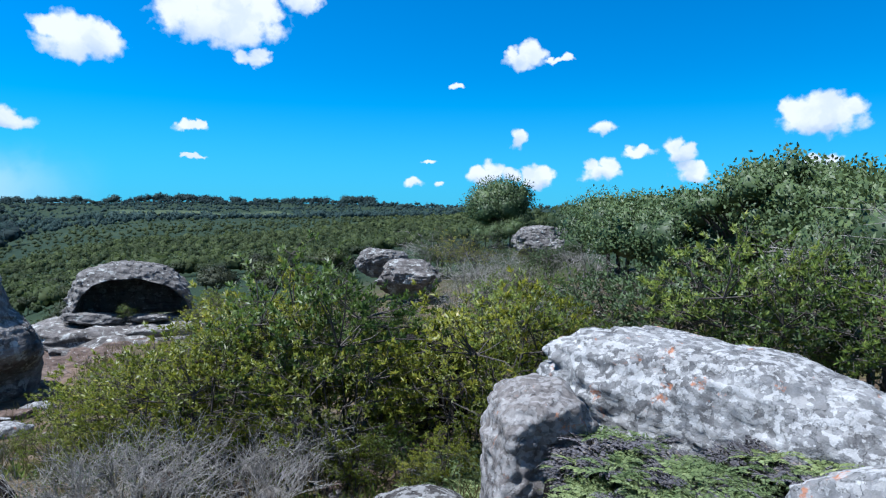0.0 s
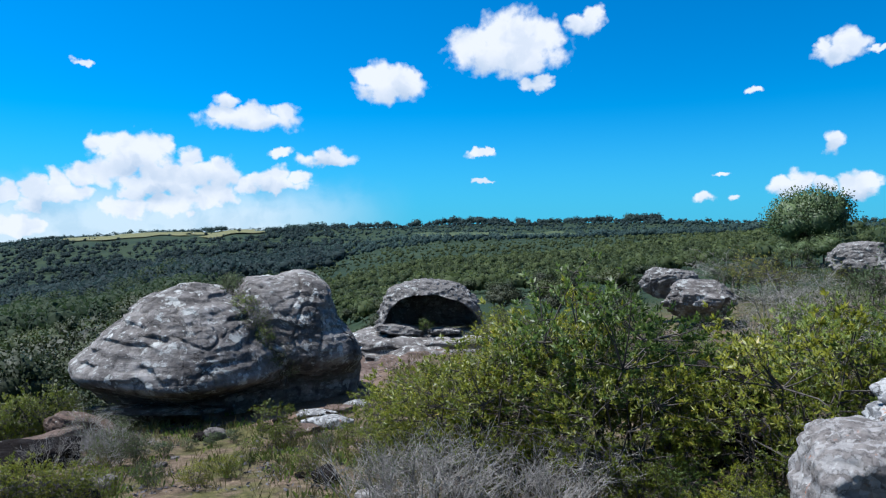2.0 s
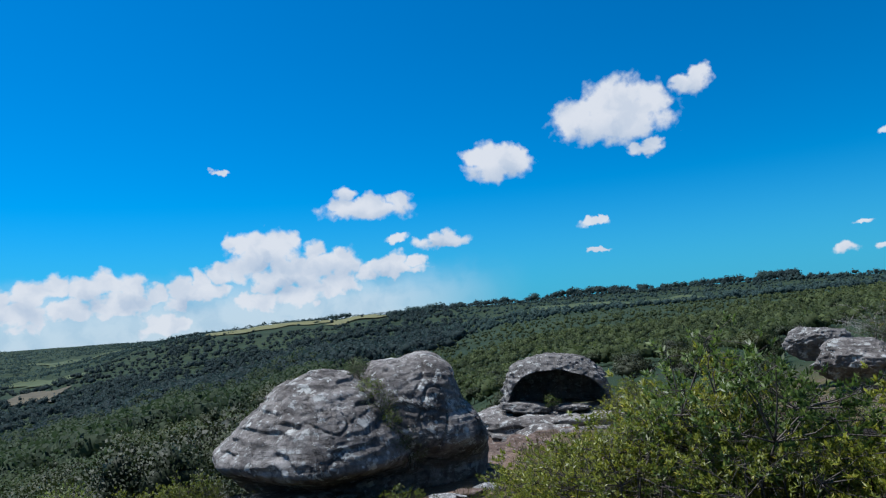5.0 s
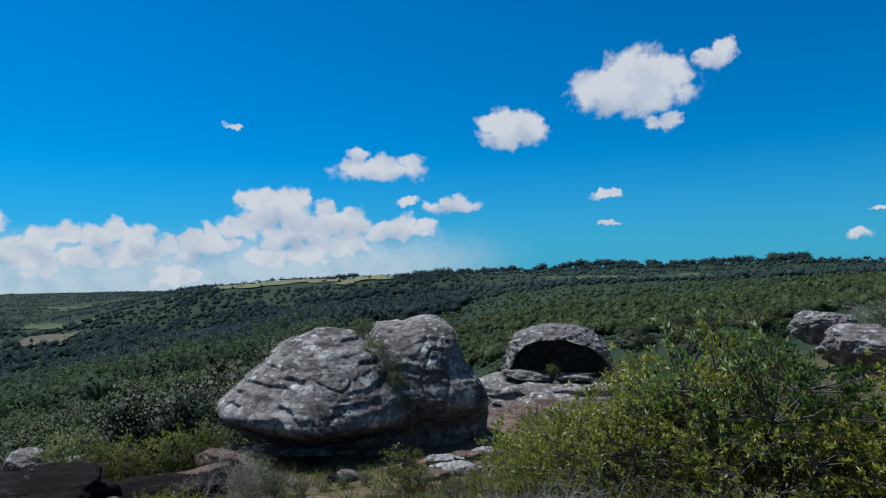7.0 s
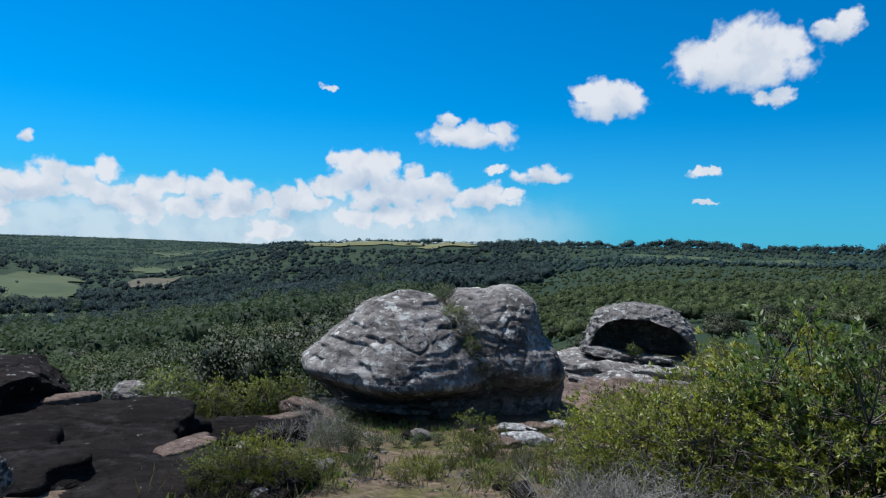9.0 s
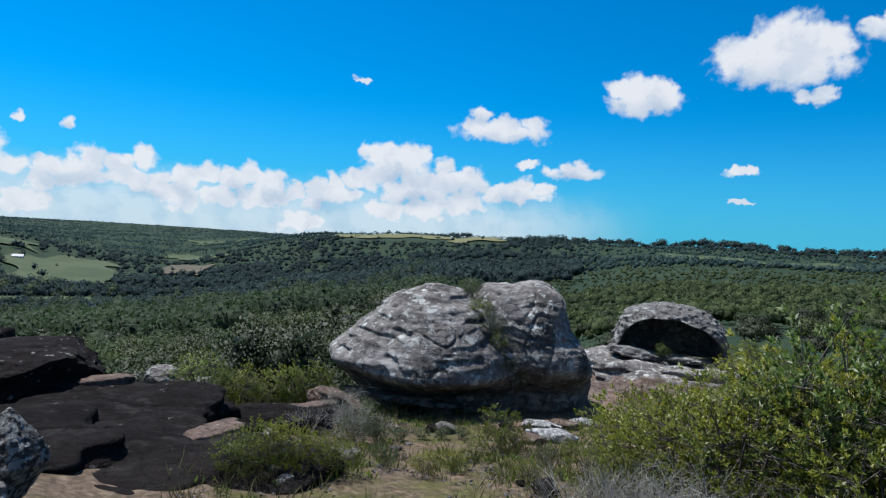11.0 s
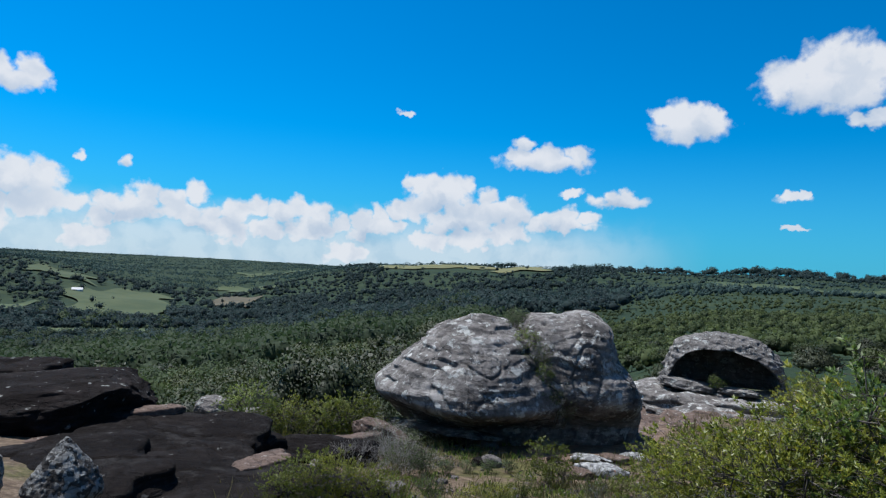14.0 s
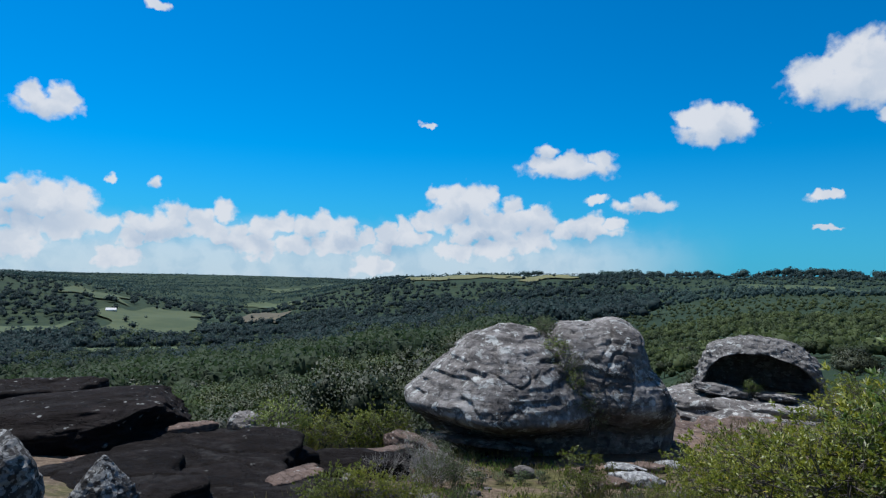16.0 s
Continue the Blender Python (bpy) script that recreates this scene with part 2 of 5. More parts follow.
def plain_material(name, a, b_, scale, rough, bump=0.4, dist=0.01):
    m, N = material(name)
    co = N.n("ShaderNodeTexCoord").outputs["Object"]
    n1 = N.noise(scale, 6, 0.65, co).outputs["Fac"]
    n2 = N.noise(scale * 0.17, 3, 0.5, co).outputs["Fac"]
    col = N.mix(N.step(N.math("ADD", N.math("MULTIPLY", n1, 0.6), N.math("MULTIPLY", n2, 0.4)), 0.38, 0.62), a, b_)
    finish(N, col, rough, n1, bump, dist, 0.2)
    return m


ROCK = rock_material("lichen_rock", (0.066, 0.059, 0.056), (0.25, 0.228, 0.215), (0.55, 0.52, 0.495), 0.72, 0.0, 0.6, bedding=0.6)
ROCK_PALE = rock_material("pale_lichen_rock", (0.15, 0.15, 0.152), (0.29, 0.29, 0.292), (0.44, 0.44, 0.44), 0.5, 0.8, 0.6, 2.4, bedding=0.2, plates=0.62)
ROCK_TAN = rock_material("tan_rock", (0.15, 0.133, 0.125), (0.27, 0.245, 0.232), (0.40, 0.37, 0.35), 0.2, 0.9, 0.4, 2.6, bedding=0.15, plates=0.3)
ROCK_DARK = rock_material("black_crusted_rock", (0.010, 0.0085, 0.0082), (0.016, 0.0135, 0.0128), (0.030, 0.025, 0.0235), -0.5, 0.0, 0.3, 1.2, 0.03)
ROCK_WHITE = rock_material("white_lichened_rock", (0.12, 0.11, 0.105), (0.24, 0.225, 0.215), (0.42, 0.40, 0.38), 0.6, 0.0, 0.6, 1.3)
ROCK_SPOTTED = rock_material("black_rock_with_lichen", (0.013, 0.011, 0.0105), (0.022, 0.018, 0.017), (0.045, 0.036, 0.034), 0.12, 0.0, 0.3, 0.9, 0.03)
ROCK_SPOTTED_PALE = rock_material("black_rock_with_white_crust", (0.04, 0.037, 0.036), (0.10, 0.093, 0.09), (0.26, 0.25, 0.24), 0.55, 0.0, 0.7, 2.2, 0.06, plates=0.4)
ROCK_PINK = rock_material("bare_pink_sandstone", (0.10, 0.07, 0.058), (0.19, 0.135, 0.11), (0.36, 0.28, 0.24), 0.2, 0.0, 0.45, 1.6)
BARK = plain_material("grey_bark", (0.035, 0.030, 0.027), (0.09, 0.08, 0.072), 22.0, 0.9)
TWIG = plain_material("bleached_twigs", (0.13, 0.12, 0.108), (0.30, 0.285, 0.265), 18.0, 0.85)
LEAF_YELLOW = leaf_material("glossy_yellow_green_leaf", (0.04617, 0.0652, 0.00891), (0.1523, 0.1758, 0.0198), (0.3, 0.2568, 0.04455), 0.42, 0.42)
LEAF_GREEN = leaf_material("green_leaf", (0.03916, 0.07065, 0.01782), (0.1185, 0.1692, 0.03366), (0.2267, 0.251, 0.0693), 0.42, 0.42)
LEAF_DARK = leaf_material("dark_green_leaf", (0.03087, 0.054, 0.0225), (0.06888, 0.1057, 0.0405), (0.1187, 0.1575, 0.0675), 0.5, 0.25)
LEAF_OLIVE = leaf_material("olive_scrub_leaf", (0.034, 0.05, 0.016), (0.072, 0.098, 0.03), (0.13, 0.12, 0.055), 0.55, 0.25)
LEAF_FLOWER = leaf_material("yellowish_flowering_leaf", (0.07, 0.085, 0.02), (0.13, 0.14, 0.03), (0.32, 0.24, 0.04), 0.5)
# the blue of distant haze is mixed into this leaf colour
LEAF_FAR_HAZED = leaf_material("far_leaf_haze_tint", (0.0234, 0.0442, 0.0459), (0.0338, 0.0598, 0.0567), (0.0468, 0.0754, 0.0621), 0.9, 0.4, True)
TREE_DARK = leaf_material("valley_tree_dark_leaf", (0.01391, 0.02176, 0.007915), (0.02043, 0.03199, 0.01163), (0.02412, 0.03775, 0.01373), 0.6, 0.25)
TREE_GREEN = leaf_material("valley_tree_green_leaf", (0.01777, 0.02644, 0.006395), (0.02611, 0.03892, 0.009391), (0.03082, 0.04591, 0.01109), 0.6, 0.25)
TREE_BRIGHT = leaf_material("valley_tree_bright_leaf", (0.02963, 0.03962, 0.006708), (0.04356, 0.05828, 0.00988), (0.05141, 0.06876, 0.01165), 0.6, 0.2)
TREE_OLIVE = leaf_material("valley_tree_grey_leaf", (0.01777, 0.02319, 0.01127), (0.02611, 0.03412, 0.01655), (0.03082, 0.04026, 0.01954), 0.6, 0.2)
WOOD_DARK = leaf_material("valley_canopy_leaf", (0.0175, 0.0336, 0.0175), (0.0375, 0.06, 0.02625), (0.06875, 0.0912, 0.035), 0.8, 0.4, True)
WOOD_GREEN = leaf_material("valley_light_canopy_leaf", (0.0264, 0.0437, 0.0168), (0.0528, 0.0759, 0.0264), (0.084, 0.1035, 0.036), 0.8, 0.4, True)
HEATH = leaf_material("heath_scrub_leaf", (0.039, 0.05612, 0.0225), (0.0702, 0.09028, 0.03375), (0.104, 0.1074, 0.05), 0.8, 0.4, True)
LEAF_FERN = leaf_material("pale_fern_frond", (0.087, 0.126, 0.0513), (0.1668, 0.217, 0.0891), (0.29, 0.322, 0.1485), 0.5)
LEAF_DRY = leaf_material("withered_fern", (0.06, 0.057, 0.066), (0.125, 0.12, 0.132), (0.2, 0.17, 0.13), 0.8, 0.2)
GRASS = leaf_material("dry_grass", (0.07, 0.068, 0.024), (0.14, 0.12, 0.052), (0.24, 0.2, 0.10), 0.7)
FIELD_GREEN = plain_material("mown_pasture", (0.031, 0.048, 0.020), (0.053, 0.069, 0.029), 0.05, 0.95, 0.2, 0.3)
FIELD_PALE = plain_material("pale_mown_pasture", (0.03, 0.045, 0.018), (0.048, 0.062, 0.026), 0.03, 0.95, 0.2, 0.3)
FIELD_YELLOW = plain_material("ripe_crop", (0.081, 0.086, 0.036), (0.118, 0.115, 0.051), 0.04, 0.95, 0.2, 0.3)
FIELD_BROWN = plain_material("ploughed_soil", (0.056, 0.050, 0.034), (0.089, 0.076, 0.047), 0.05, 0.95, 0.3, 0.3)
WALL_WHITE = plain_material("lime_washed_wall", (0.7, 0.69, 0.66), (0.8, 0.79, 0.77), 2.0, 0.8)
ROOF_GREY = plain_material("fibre_cement_roof", (0.4, 0.39, 0.38), (0.55, 0.54, 0.53), 3.0, 0.8)
DARK_WOOD = plain_material("dark_wood", (0.06, 0.045, 0.035), (0.1, 0.08, 0.06), 9.0, 0.7)
WINDOW_GLASS, GN = material("window_glass")
finish(GN, (0.02, 0.025, 0.03, 1.0), 0.08, spec=0.5)

GROUND_MAT, N = material("sandy_heath_ground")
co = N.n("ShaderNodeTexCoord").outputs["Object"]
dist = N.vec("LENGTH", co)
n_fine = N.noise(9.0, 8, 0.7, co).outputs["Fac"]
n_mid = N.noise(0.9, 6, 0.65, co).outputs["Fac"]
n_far = N.noise(0.035, 8, 0.7, co).outputs["Fac"]
soil = N.ramp(n_fine, [(0.3, (0.035, 0.026, 0.019)), (0.5, (0.09, 0.065, 0.046)), (0.7, (0.19, 0.145, 0.105))])
turf = N.ramp(n_fine, [(0.3, (0.03, 0.033, 0.013)), (0.55, (0.075, 0.07, 0.028)), (0.75, (0.13, 0.11, 0.05))])
near = N.mix(N.step(n_mid, 0.42, 0.58), soil, turf)
heath = N.ramp(n_far, [(0.3, (0.011, 0.022, 0.013)), (0.5, (0.018, 0.031, 0.016)), (0.7, (0.032, 0.044, 0.019))])
ground_col = N.mix(N.step(dist, 20.0, 34.0), near, heath)
# bare reddish sand along the trodden way past the great boulder
way_co = N.vec("SUBTRACT", co, (-8.6, 12.6, -0.4))
along = N.vec("DOT_PRODUCT", way_co, (-0.35, 0.94, 0.0))
across = N.vec("DOT_PRODUCT", way_co, (0.94, 0.35, 0.0))
trod = N.math("ADD", N.math("ADD", N.math("POWER", N.math("MULTIPLY", along, 0.24), 2.0), N.math("POWER", N.math("MULTIPLY", across, 0.72), 2.0)), N.math("MULTIPLY", n_mid, 0.9))
sand = N.ramp(n_fine, [(0.3, (0.07, 0.046, 0.033)), (0.55, (0.13, 0.092, 0.068)), (0.75, (0.24, 0.18, 0.14))])
ground_col = N.mix(N.step(trod, 1.7, 1.1), ground_col, sand)
finish(N, ground_col, 0.95, N.math("ADD", n_fine, n_mid), 0.6, 0.06, 0.1)


# ---- mesh helpers ----
def mesh_np(name, verts, faces):
    """A mesh from arrays of vertices and of faces that all have the same number of corners."""
    verts, faces = np.asarray(verts, np.float32), np.asarray(faces, np.int32)
    me = bpy.data.meshes.new(name)
    k = faces.shape[1]
    me.vertices.add(len(verts))
    me.vertices.foreach_set("co", verts.ravel())
    me.loops.add(faces.size)
    me.loops.foreach_set("vertex_index", faces.ravel())
    me.polygons.add(len(faces))
    me.polygons.foreach_set("loop_start", np.arange(len(faces), dtype=np.int32) * k)
    me.update(calc_edges=True)
    return me


def part(name, data, mat, parent=None, label="", smooth=False):
    """Links a bmesh or mesh as one object under a thing or under a part."""
    if isinstance(data, bmesh.types.BMesh):
        me = bpy.data.meshes.new(name)
        data.to_mesh(me)
        data.free()
    else:
        me = data
    if smooth:
        me.polygons.foreach_set("use_smooth", np.ones(len(me.polygons), bool))
    if not me.materials:
        me.materials.append(mat)
    ob = new(name, me)
    ob.parent = parent
    if label:
        ob["label"] = label
    return ob


def at(a, d, z=0.0):
    """The place at heading a (degrees to the left of the y axis) and d metres out."""
    return Vector((-math.sin(radians(a)) * d, math.cos(radians(a)) * d, z))


# ---- the ground ----
HEADINGS = [-60.0, -10.0, 22.0, 45.0, 54.0, 68.0, 88.0, 125.0, 300.0]
REACH = np.log([3.0, 7.0, 12.0, 20.0, 40.0, 100.0, 300.0, 800.0, 1500.0, 4700.0])
RELIEF = np.array([
    [1.3, 1.0, 0.6, 0.3, 0.3, 0.0, -1.0, -2.0, -1.0, 8.0],
    [1.2, 0.3, 0.2, 0.3, 0.7, 0.3, -1.5, -2.0, 1.0, 8.0],
    [1.0, 0.1, -0.25, -0.5, -1.8, -5.0, -9.5, -8.0, 13.0, -10.0],
    [1.0, 0.1, -0.35, -1.8, -7.5, -13.0, -23.0, -33.0, -3.0, -60.0],
    [1.0, 0.2, -0.25, -3.3, -9.9, -17.0, -31.0, -47.0, -8.0, -58.0],
    [1.0, 0.4, -0.1, -5.5, -13.5, -22.5, -41.0, -64.0, -75.0, -42.0],
    [1.2, 0.9, 0.4, -5.5, -13.5, -22.5, -41.0, -60.0, -14.0, -40.0],
    [1.3, 1.2, 1.0, 0.5, -2.0, -8.0, -20.0, -30.0, -20.0, 0.0]])
RELIEF = np.vstack([RELIEF, RELIEF[:1]])


def land(x, y):
    """Height of the ground at arrays of x and y."""
    x, y = np.asarray(x, float), np.asarray(y, float)
    d = np.maximum(np.hypot(x, y), 0.5)
    a = np.degrees(np.arctan2(-x, y))
    a = np.where(a < -60.0, a + 360.0, a)
    u = np.interp(np.log(d), REACH, np.arange(len(REACH)))
    i = np.clip(u.astype(int), 0, len(REACH) - 2)
    f = u - i
    f = 0.5 * f + 0.5 * f * f * (3 - 2 * f)
    v = np.interp(a, HEADINGS, np.arange(len(HEADINGS)))
    j = np.clip(v.astype(int), 0, len(HEADINGS) - 2)
    g = v - j
    g = g * g * (3 - 2 * g)
    low_ = RELIEF[j, i] * (1 - f) + RELIEF[j, i + 1] * f
    high = RELIEF[j + 1, i] * (1 - f) + RELIEF[j + 1, i + 1] * f
    z = low_ * (1 - g) + high * g
    amp = np.clip(0.05 + 0.0045 * d, 0.05, 5.0) * np.clip((4600 - d) / 600, 0, 1)
    s = 1.0 / np.clip(d * 0.35, 1.5, 260.0)
    z = z + amp * (np.sin(x * 0.61 + 1.3) * np.cos(y * 0.47) * (d < 60) * 0.6
                   + np.sin(x / 46.0 + 0.7) * np.cos(y / 57.0 + 2.0) * 0.5 + np.sin(x / 213.0 + y / 170.0) * 0.6)
    return z


def land_at(p):
    return float(land(p[0], p[1]))


def polar_sheet(name, mat, a0, a1, na, d0, d1, nd, lift=0.0, closed=False, wobble=0.0):
    aa = np.radians(np.linspace(a0, a1, na, endpoint=not closed))
    t = np.linspace(0, 1, nd)
    A, T = np.meshgrid(aa, t, indexing="ij")
    D = np.exp(np.log(d0) + T * (np.log(d1) - np.log(d0)))
    if wobble:
        A = A + wobble * np.sin(D / 37.0 + 1.0) * 0.02
        D = D * (1 + wobble * 0.05 * np.sin(A * 55.0) + wobble * 0.03 * np.sin(A * 131.0))
    X, Y = -np.sin(A) * D, np.cos(A) * D
    V = np.stack([X, Y, land(X, Y) + lift], -1).reshape(-1, 3)
    ii, jj = np.meshgrid(np.arange(na if closed else na - 1), np.arange(nd - 1), indexing="ij")
    q = lambda i, j: (i % na) * nd + j
    F = np.stack([q(ii, jj), q(ii, jj + 1), q(ii + 1, jj + 1), q(ii + 1, jj)], -1).reshape(-1, 4)[:, ::-1]
    if closed:
        V = np.vstack([V, [[0, 0, float(land(0.0, 0.6)) + lift]]])
        me = mesh_np(name, V, F)
        bm = bmesh.new()
        bm.from_mesh(me)
        bm.verts.ensure_lookup_table()
        c = bm.verts[len(V) - 1]
        for k in range(na):
            bm.faces.new((c, bm.verts[k * nd], bm.verts[((k + 1) % na) * nd]))
        bmesh.ops.recalc_face_normals(bm, faces=bm.faces)
        return part(name, bm, mat, smooth=True)
    return part(name, mesh_np(name, V, F), mat, smooth=True)


ground = polar_sheet("ground", GROUND_MAT, 0, 360, 420, 0.8, 4700.0, 150, closed=True)
tagged(ground, "sandy heath ground falling into a wooded valley", "ground", kind="structure")


def field(mat, a0, a1, d0, d1, label):
    f = polar_sheet("field", mat, a0, a1, 30, d0, d1, 30, 2.2, wobble=0.6)
    tagged(f, label, "field", "farm fields in the valley", "structure")


field(FIELD_PALE, 71.4, 78.4, 680, 1060, "pale green mown pasture among valley woods")
field(FIELD_GREEN, 64.6, 80.0, 425, 485, "narrow green pasture below the valley trees")
field(FIELD_BROWN, 64.6, 67.8, 870, 1060, "olive brown ploughed field edged with trees")
field(FIELD_GREEN, 63.2, 67.4, 1250, 1460, "far green meadow on the valley side")
field(FIELD_PALE, 76.6, 81.0, 1120, 1300, "pale pasture below a wooded hill")
field(FIELD_GREEN, 80.6, 88.0, 640, 800, "green pasture on the valley floor")
field(FIELD_GREEN, 59.0, 66.0, 1950, 2150, "far meadow strip before the plain")
field(FIELD_YELLOW, 45.0, 53.8, 1330, 1495, "ripe yellow crop field on the skyline ridge")
field(FIELD_YELLOW, 39.6, 44.6, 1230, 1460, "ripe yellow crop field on the skyline ridge")
field(FIELD_GREEN, 37.5, 43.0, 500, 560, "green clearing below the ridge woods")
field(FIELD_GREEN, 13.0, 27.0, 620, 900, "green sloping pasture below the ridge trees")


# ---- rocks ----
def rock_mesh(size, seed, sub=5, power=2.5, rough=0.12, strata=0.03, undercut=0.0, flat=0.0, facets=7):
    """A weathered boulder: a rounded block with lumps, ledges along its beds and an undercut foot; its base lies at z = 0."""
    sx, sy, sz = size
    bm = bmesh.new()
    bmesh.ops.create_icosphere(bm, subdivisions=sub, radius=1.0)
    off = Vector((seed * 7.13, seed * 3.71, seed * 1.97))
    cut = random.Random(seed)
    planes = [(Vector((cut.gauss(0, 1), cut.gauss(0, 1), cut.gauss(0.2, 0.8))).normalized(), cut.uniform(0.72, 0.92)) for _ in range(facets)]
    for v in bm.verts:
        n = v.co.normalized()
        k = (abs(n.x) ** power + abs(n.y) ** power + abs(n.z) ** power) ** (-1.0 / power)
        p = n * k
        for pn, pd in planes:
            over = p.dot(pn) - pd
            if over > 0:
                p = p - pn * over * 0.9
        q = Vector((p.x * sx, p.y * sy, p.z * sz))
        s = min(sx, sy, sz)
        r = noise.fractal(q / (s * 1.2) + off, 0.9, 2.1, 4) * rough
        r += (0.2 - abs(noise.noise(q / (s * 0.6) + off * 2))) * rough * 0.5
        bed = q.z / (s * 0.16) + 1.5 * noise.noise(q / (s * 1.5) + off)
        r += strata * (abs((bed % 1.0) - 0.5) - 0.25) + strata * 0.7 * noise.noise(Vector((q.x * 0.4, q.y * 0.4, q.z * 3.2)) / s * 2 + off)
        r += 0.25 * rough * noise.noise(q / (s * 0.12) + off)
        h = (p.z + 1) / 2
        pull = 1.0 - undercut * max(0.0, 1 - h / 0.45) ** 0.7 if undercut else 1.0
        z = p.z
        if flat and z > flat:
            z = flat + (z - flat) * 0.35
        v.co = Vector((p.x * sx * (1 + r) * pull, p.y * sy * (1 + r) * pull, (z * (1 + 0.6 * r) + 1) * sz))
    bmesh.ops.recalc_face_normals(bm, faces=bm.faces)
    return bm


def rock(name, mat, a, d, size, seed, label, group="", turn=0.0, sink=0.12, z=None, tilt=(0, 0), **kw):
    """A boulder that stands at heading a, d metres out, a little sunk into the ground."""
    p = at(a, d)
    ob = part(name, rock_mesh(size, seed, **kw), mat, smooth=True)
    base = land_at(p) if z is None else z
    ob.matrix_world = pose(p.x, p.y, base - sink * size[2] * 2, tilt[0], tilt[1], a + turn)
    return tagged(ob, label, "rock", group)


# the great split boulder: a sloping dome and a steep block with a cleft between them
gb = at(42.6, 14.0)
great = new("split_boulder")
great.matrix_world = pose(gb.x, gb.y, -0.75, 0, 0, 42.6)
tagged(great, "huge grey split boulder with white lichen and undercut black foot", "boulder")


def outline(points, centre):
    """A closed outline as a smooth radius round a centre."""
    ang = [math.atan2(z - centre[1], x - centre[0]) for x, z in points]
    rad = [math.hypot(x - centre[0], z - centre[1]) for x, z in points]
    order = sorted(range(len(points)), key=lambda i: ang[i])
    aa = np.array([ang[i] for i in order])
    rr = np.array([rad[i] for i in order])
    aa = np.concatenate([aa - 2 * math.pi, aa, aa + 2 * math.pi])
    rr = np.tile(rr, 3)
    fine_a = np.linspace(-math.pi, math.pi, 721)
    fine_r = np.interp(fine_a, aa, rr)
    soft_ = np.convolve(np.concatenate([fine_r[-7:-1], fine_r, fine_r[1:7]]), np.ones(13) / 13, "valid")
    return lambda th: float(np.interp(th, fine_a, soft_))


def bouldered(points, centre, front, back, power, lip, foot_, seed, beds_=1.0):
    """A big weathered rock of the given outline: a flank that draws in to the top, an overhanging lip, an undercut foot, thin stepped beds and upright joints."""
    bm = bmesh.new()
    bmesh.ops.create_icosphere(bm, subdivisions=7, radius=1.0)
    off = Vector((seed * 5.3, seed * 2.9, seed * 1.7))
    radius = outline(points, centre)
    for v in bm.verts:
        n = v.co.normalized()
        m, c = math.hypot(n.x, n.z), abs(n.y)
        k = (m ** power + c ** power) ** (-1 / power)
        th = math.atan2(n.z, n.x)
        r = radius(th) * m * k
        q = Vector((centre[0] + r * math.cos(th), 0.0, centre[1] + r * math.sin(th)))
        depth = front if n.y < 0 else back
        under = 1.0
        edge_z = lip + 0.22 * noise.noise(Vector((q.x * 0.7, seed, 0)))
        if q.z < edge_z:
            t = max(0.0, min(1.0, (edge_z - q.z) / (0.6 * lip)))
            under = 1 - (1 - foot_) * t * t * (3 - 2 * t)
        slope = 1 - 0.26 * max(0.0, q.z - lip) / 1.5 if n.y < 0 else 1.0
        q.y = math.copysign(depth * c * k * under * slope, n.y)
        big = noise.fractal(q * 0.7 + off, 1.1, 2.1, 4)
        level = q.z * 5.2 + 1.1 * noise.noise(q * 0.6 + off) + 0.5 * noise.noise(q * 2.3 + off) + 0.1 * q.x
        frac = level % 1.0
        ledge = frac * (1.0 if frac < 0.9 else (1 - frac) / 0.1)
        ledge *= max(0.0, noise.noise(Vector((q.x * 1.3, q.y * 1.3, math.floor(level) * 3.1)) + off) + 0.25)
        thin = noise.noise(Vector((q.x * 0.9, q.y * 0.9, q.z * 15.0)) + off)
        joint = abs(noise.noise(Vector((q.x * 1.5, q.y * 1.5, q.z * 0.45)) + off * 1.7))
        crack_ = abs(noise.noise(Vector((q.x * 2.7, q.y * 2.7, q.z * 2.2)) + off * 0.7))
        grit = noise.fractal(q * 5.5 + off, 0.8, 2.2, 3)
        up = max(0.0, min(1.0, q.z / 1.6))
        push = 0.085 * big - 0.13 * beds_ * ledge * up + 0.018 * beds_ * thin + 0.016 * grit
        push -= (0.07 * max(0.0, 1 - joint / 0.03) + 0.04 * max(0.0, 1 - crack_ / 0.04)) * up * max(0.0, min(1.0, 0.5 + 2 * big))
        away = Vector((q.x - centre[0], q.y * 0.9, (q.z - centre[1]) * 1.1))
        if away.length > 1e-4:
            q = q + away.normalized() * push
        v.co = q
    bmesh.ops.recalc_face_normals(bm, faces=bm.faces)
    return bm


DOME = ((-2.9, 1.25), (-2.55, 1.58), (-2.0, 2.05), (-1.42, 2.5), (-0.95, 2.68), (-0.25, 2.66), (0.14, 2.5), (0.86, 1.9),
        (1.35, 1.2), (1.3, 0.2), (0.5, -0.25), (-0.6, -0.3), (-1.8, 0.1), (-2.55, 0.75))
BLOCK = ((-0.2, 2.1), (0.12, 2.5), (0.36, 2.74), (1.0, 2.76), (1.9, 2.72), (2.06, 2.6), (2.14, 2.2), (2.26, 1.9), (2.6, 1.45), (2.82, 0.85), (2.6, 0.0),
         (1.4, -0.25), (0.1, -0.2), (-0.3, 1.2))
part("dome", bouldered(DOME, (-0.7, 1.2), 2.15, 2.0, 2.0, 1.1, 0.36, 3), ROCK, great, "sloping dome with flaking beds and white lichen", True)
block_ob = part("block", bouldered(BLOCK, (1.2, 1.3), 1.8, 1.7, 3.2, 1.3, 0.55, 8, 0.7), ROCK, great, "steep blocky half with fluted top", True)
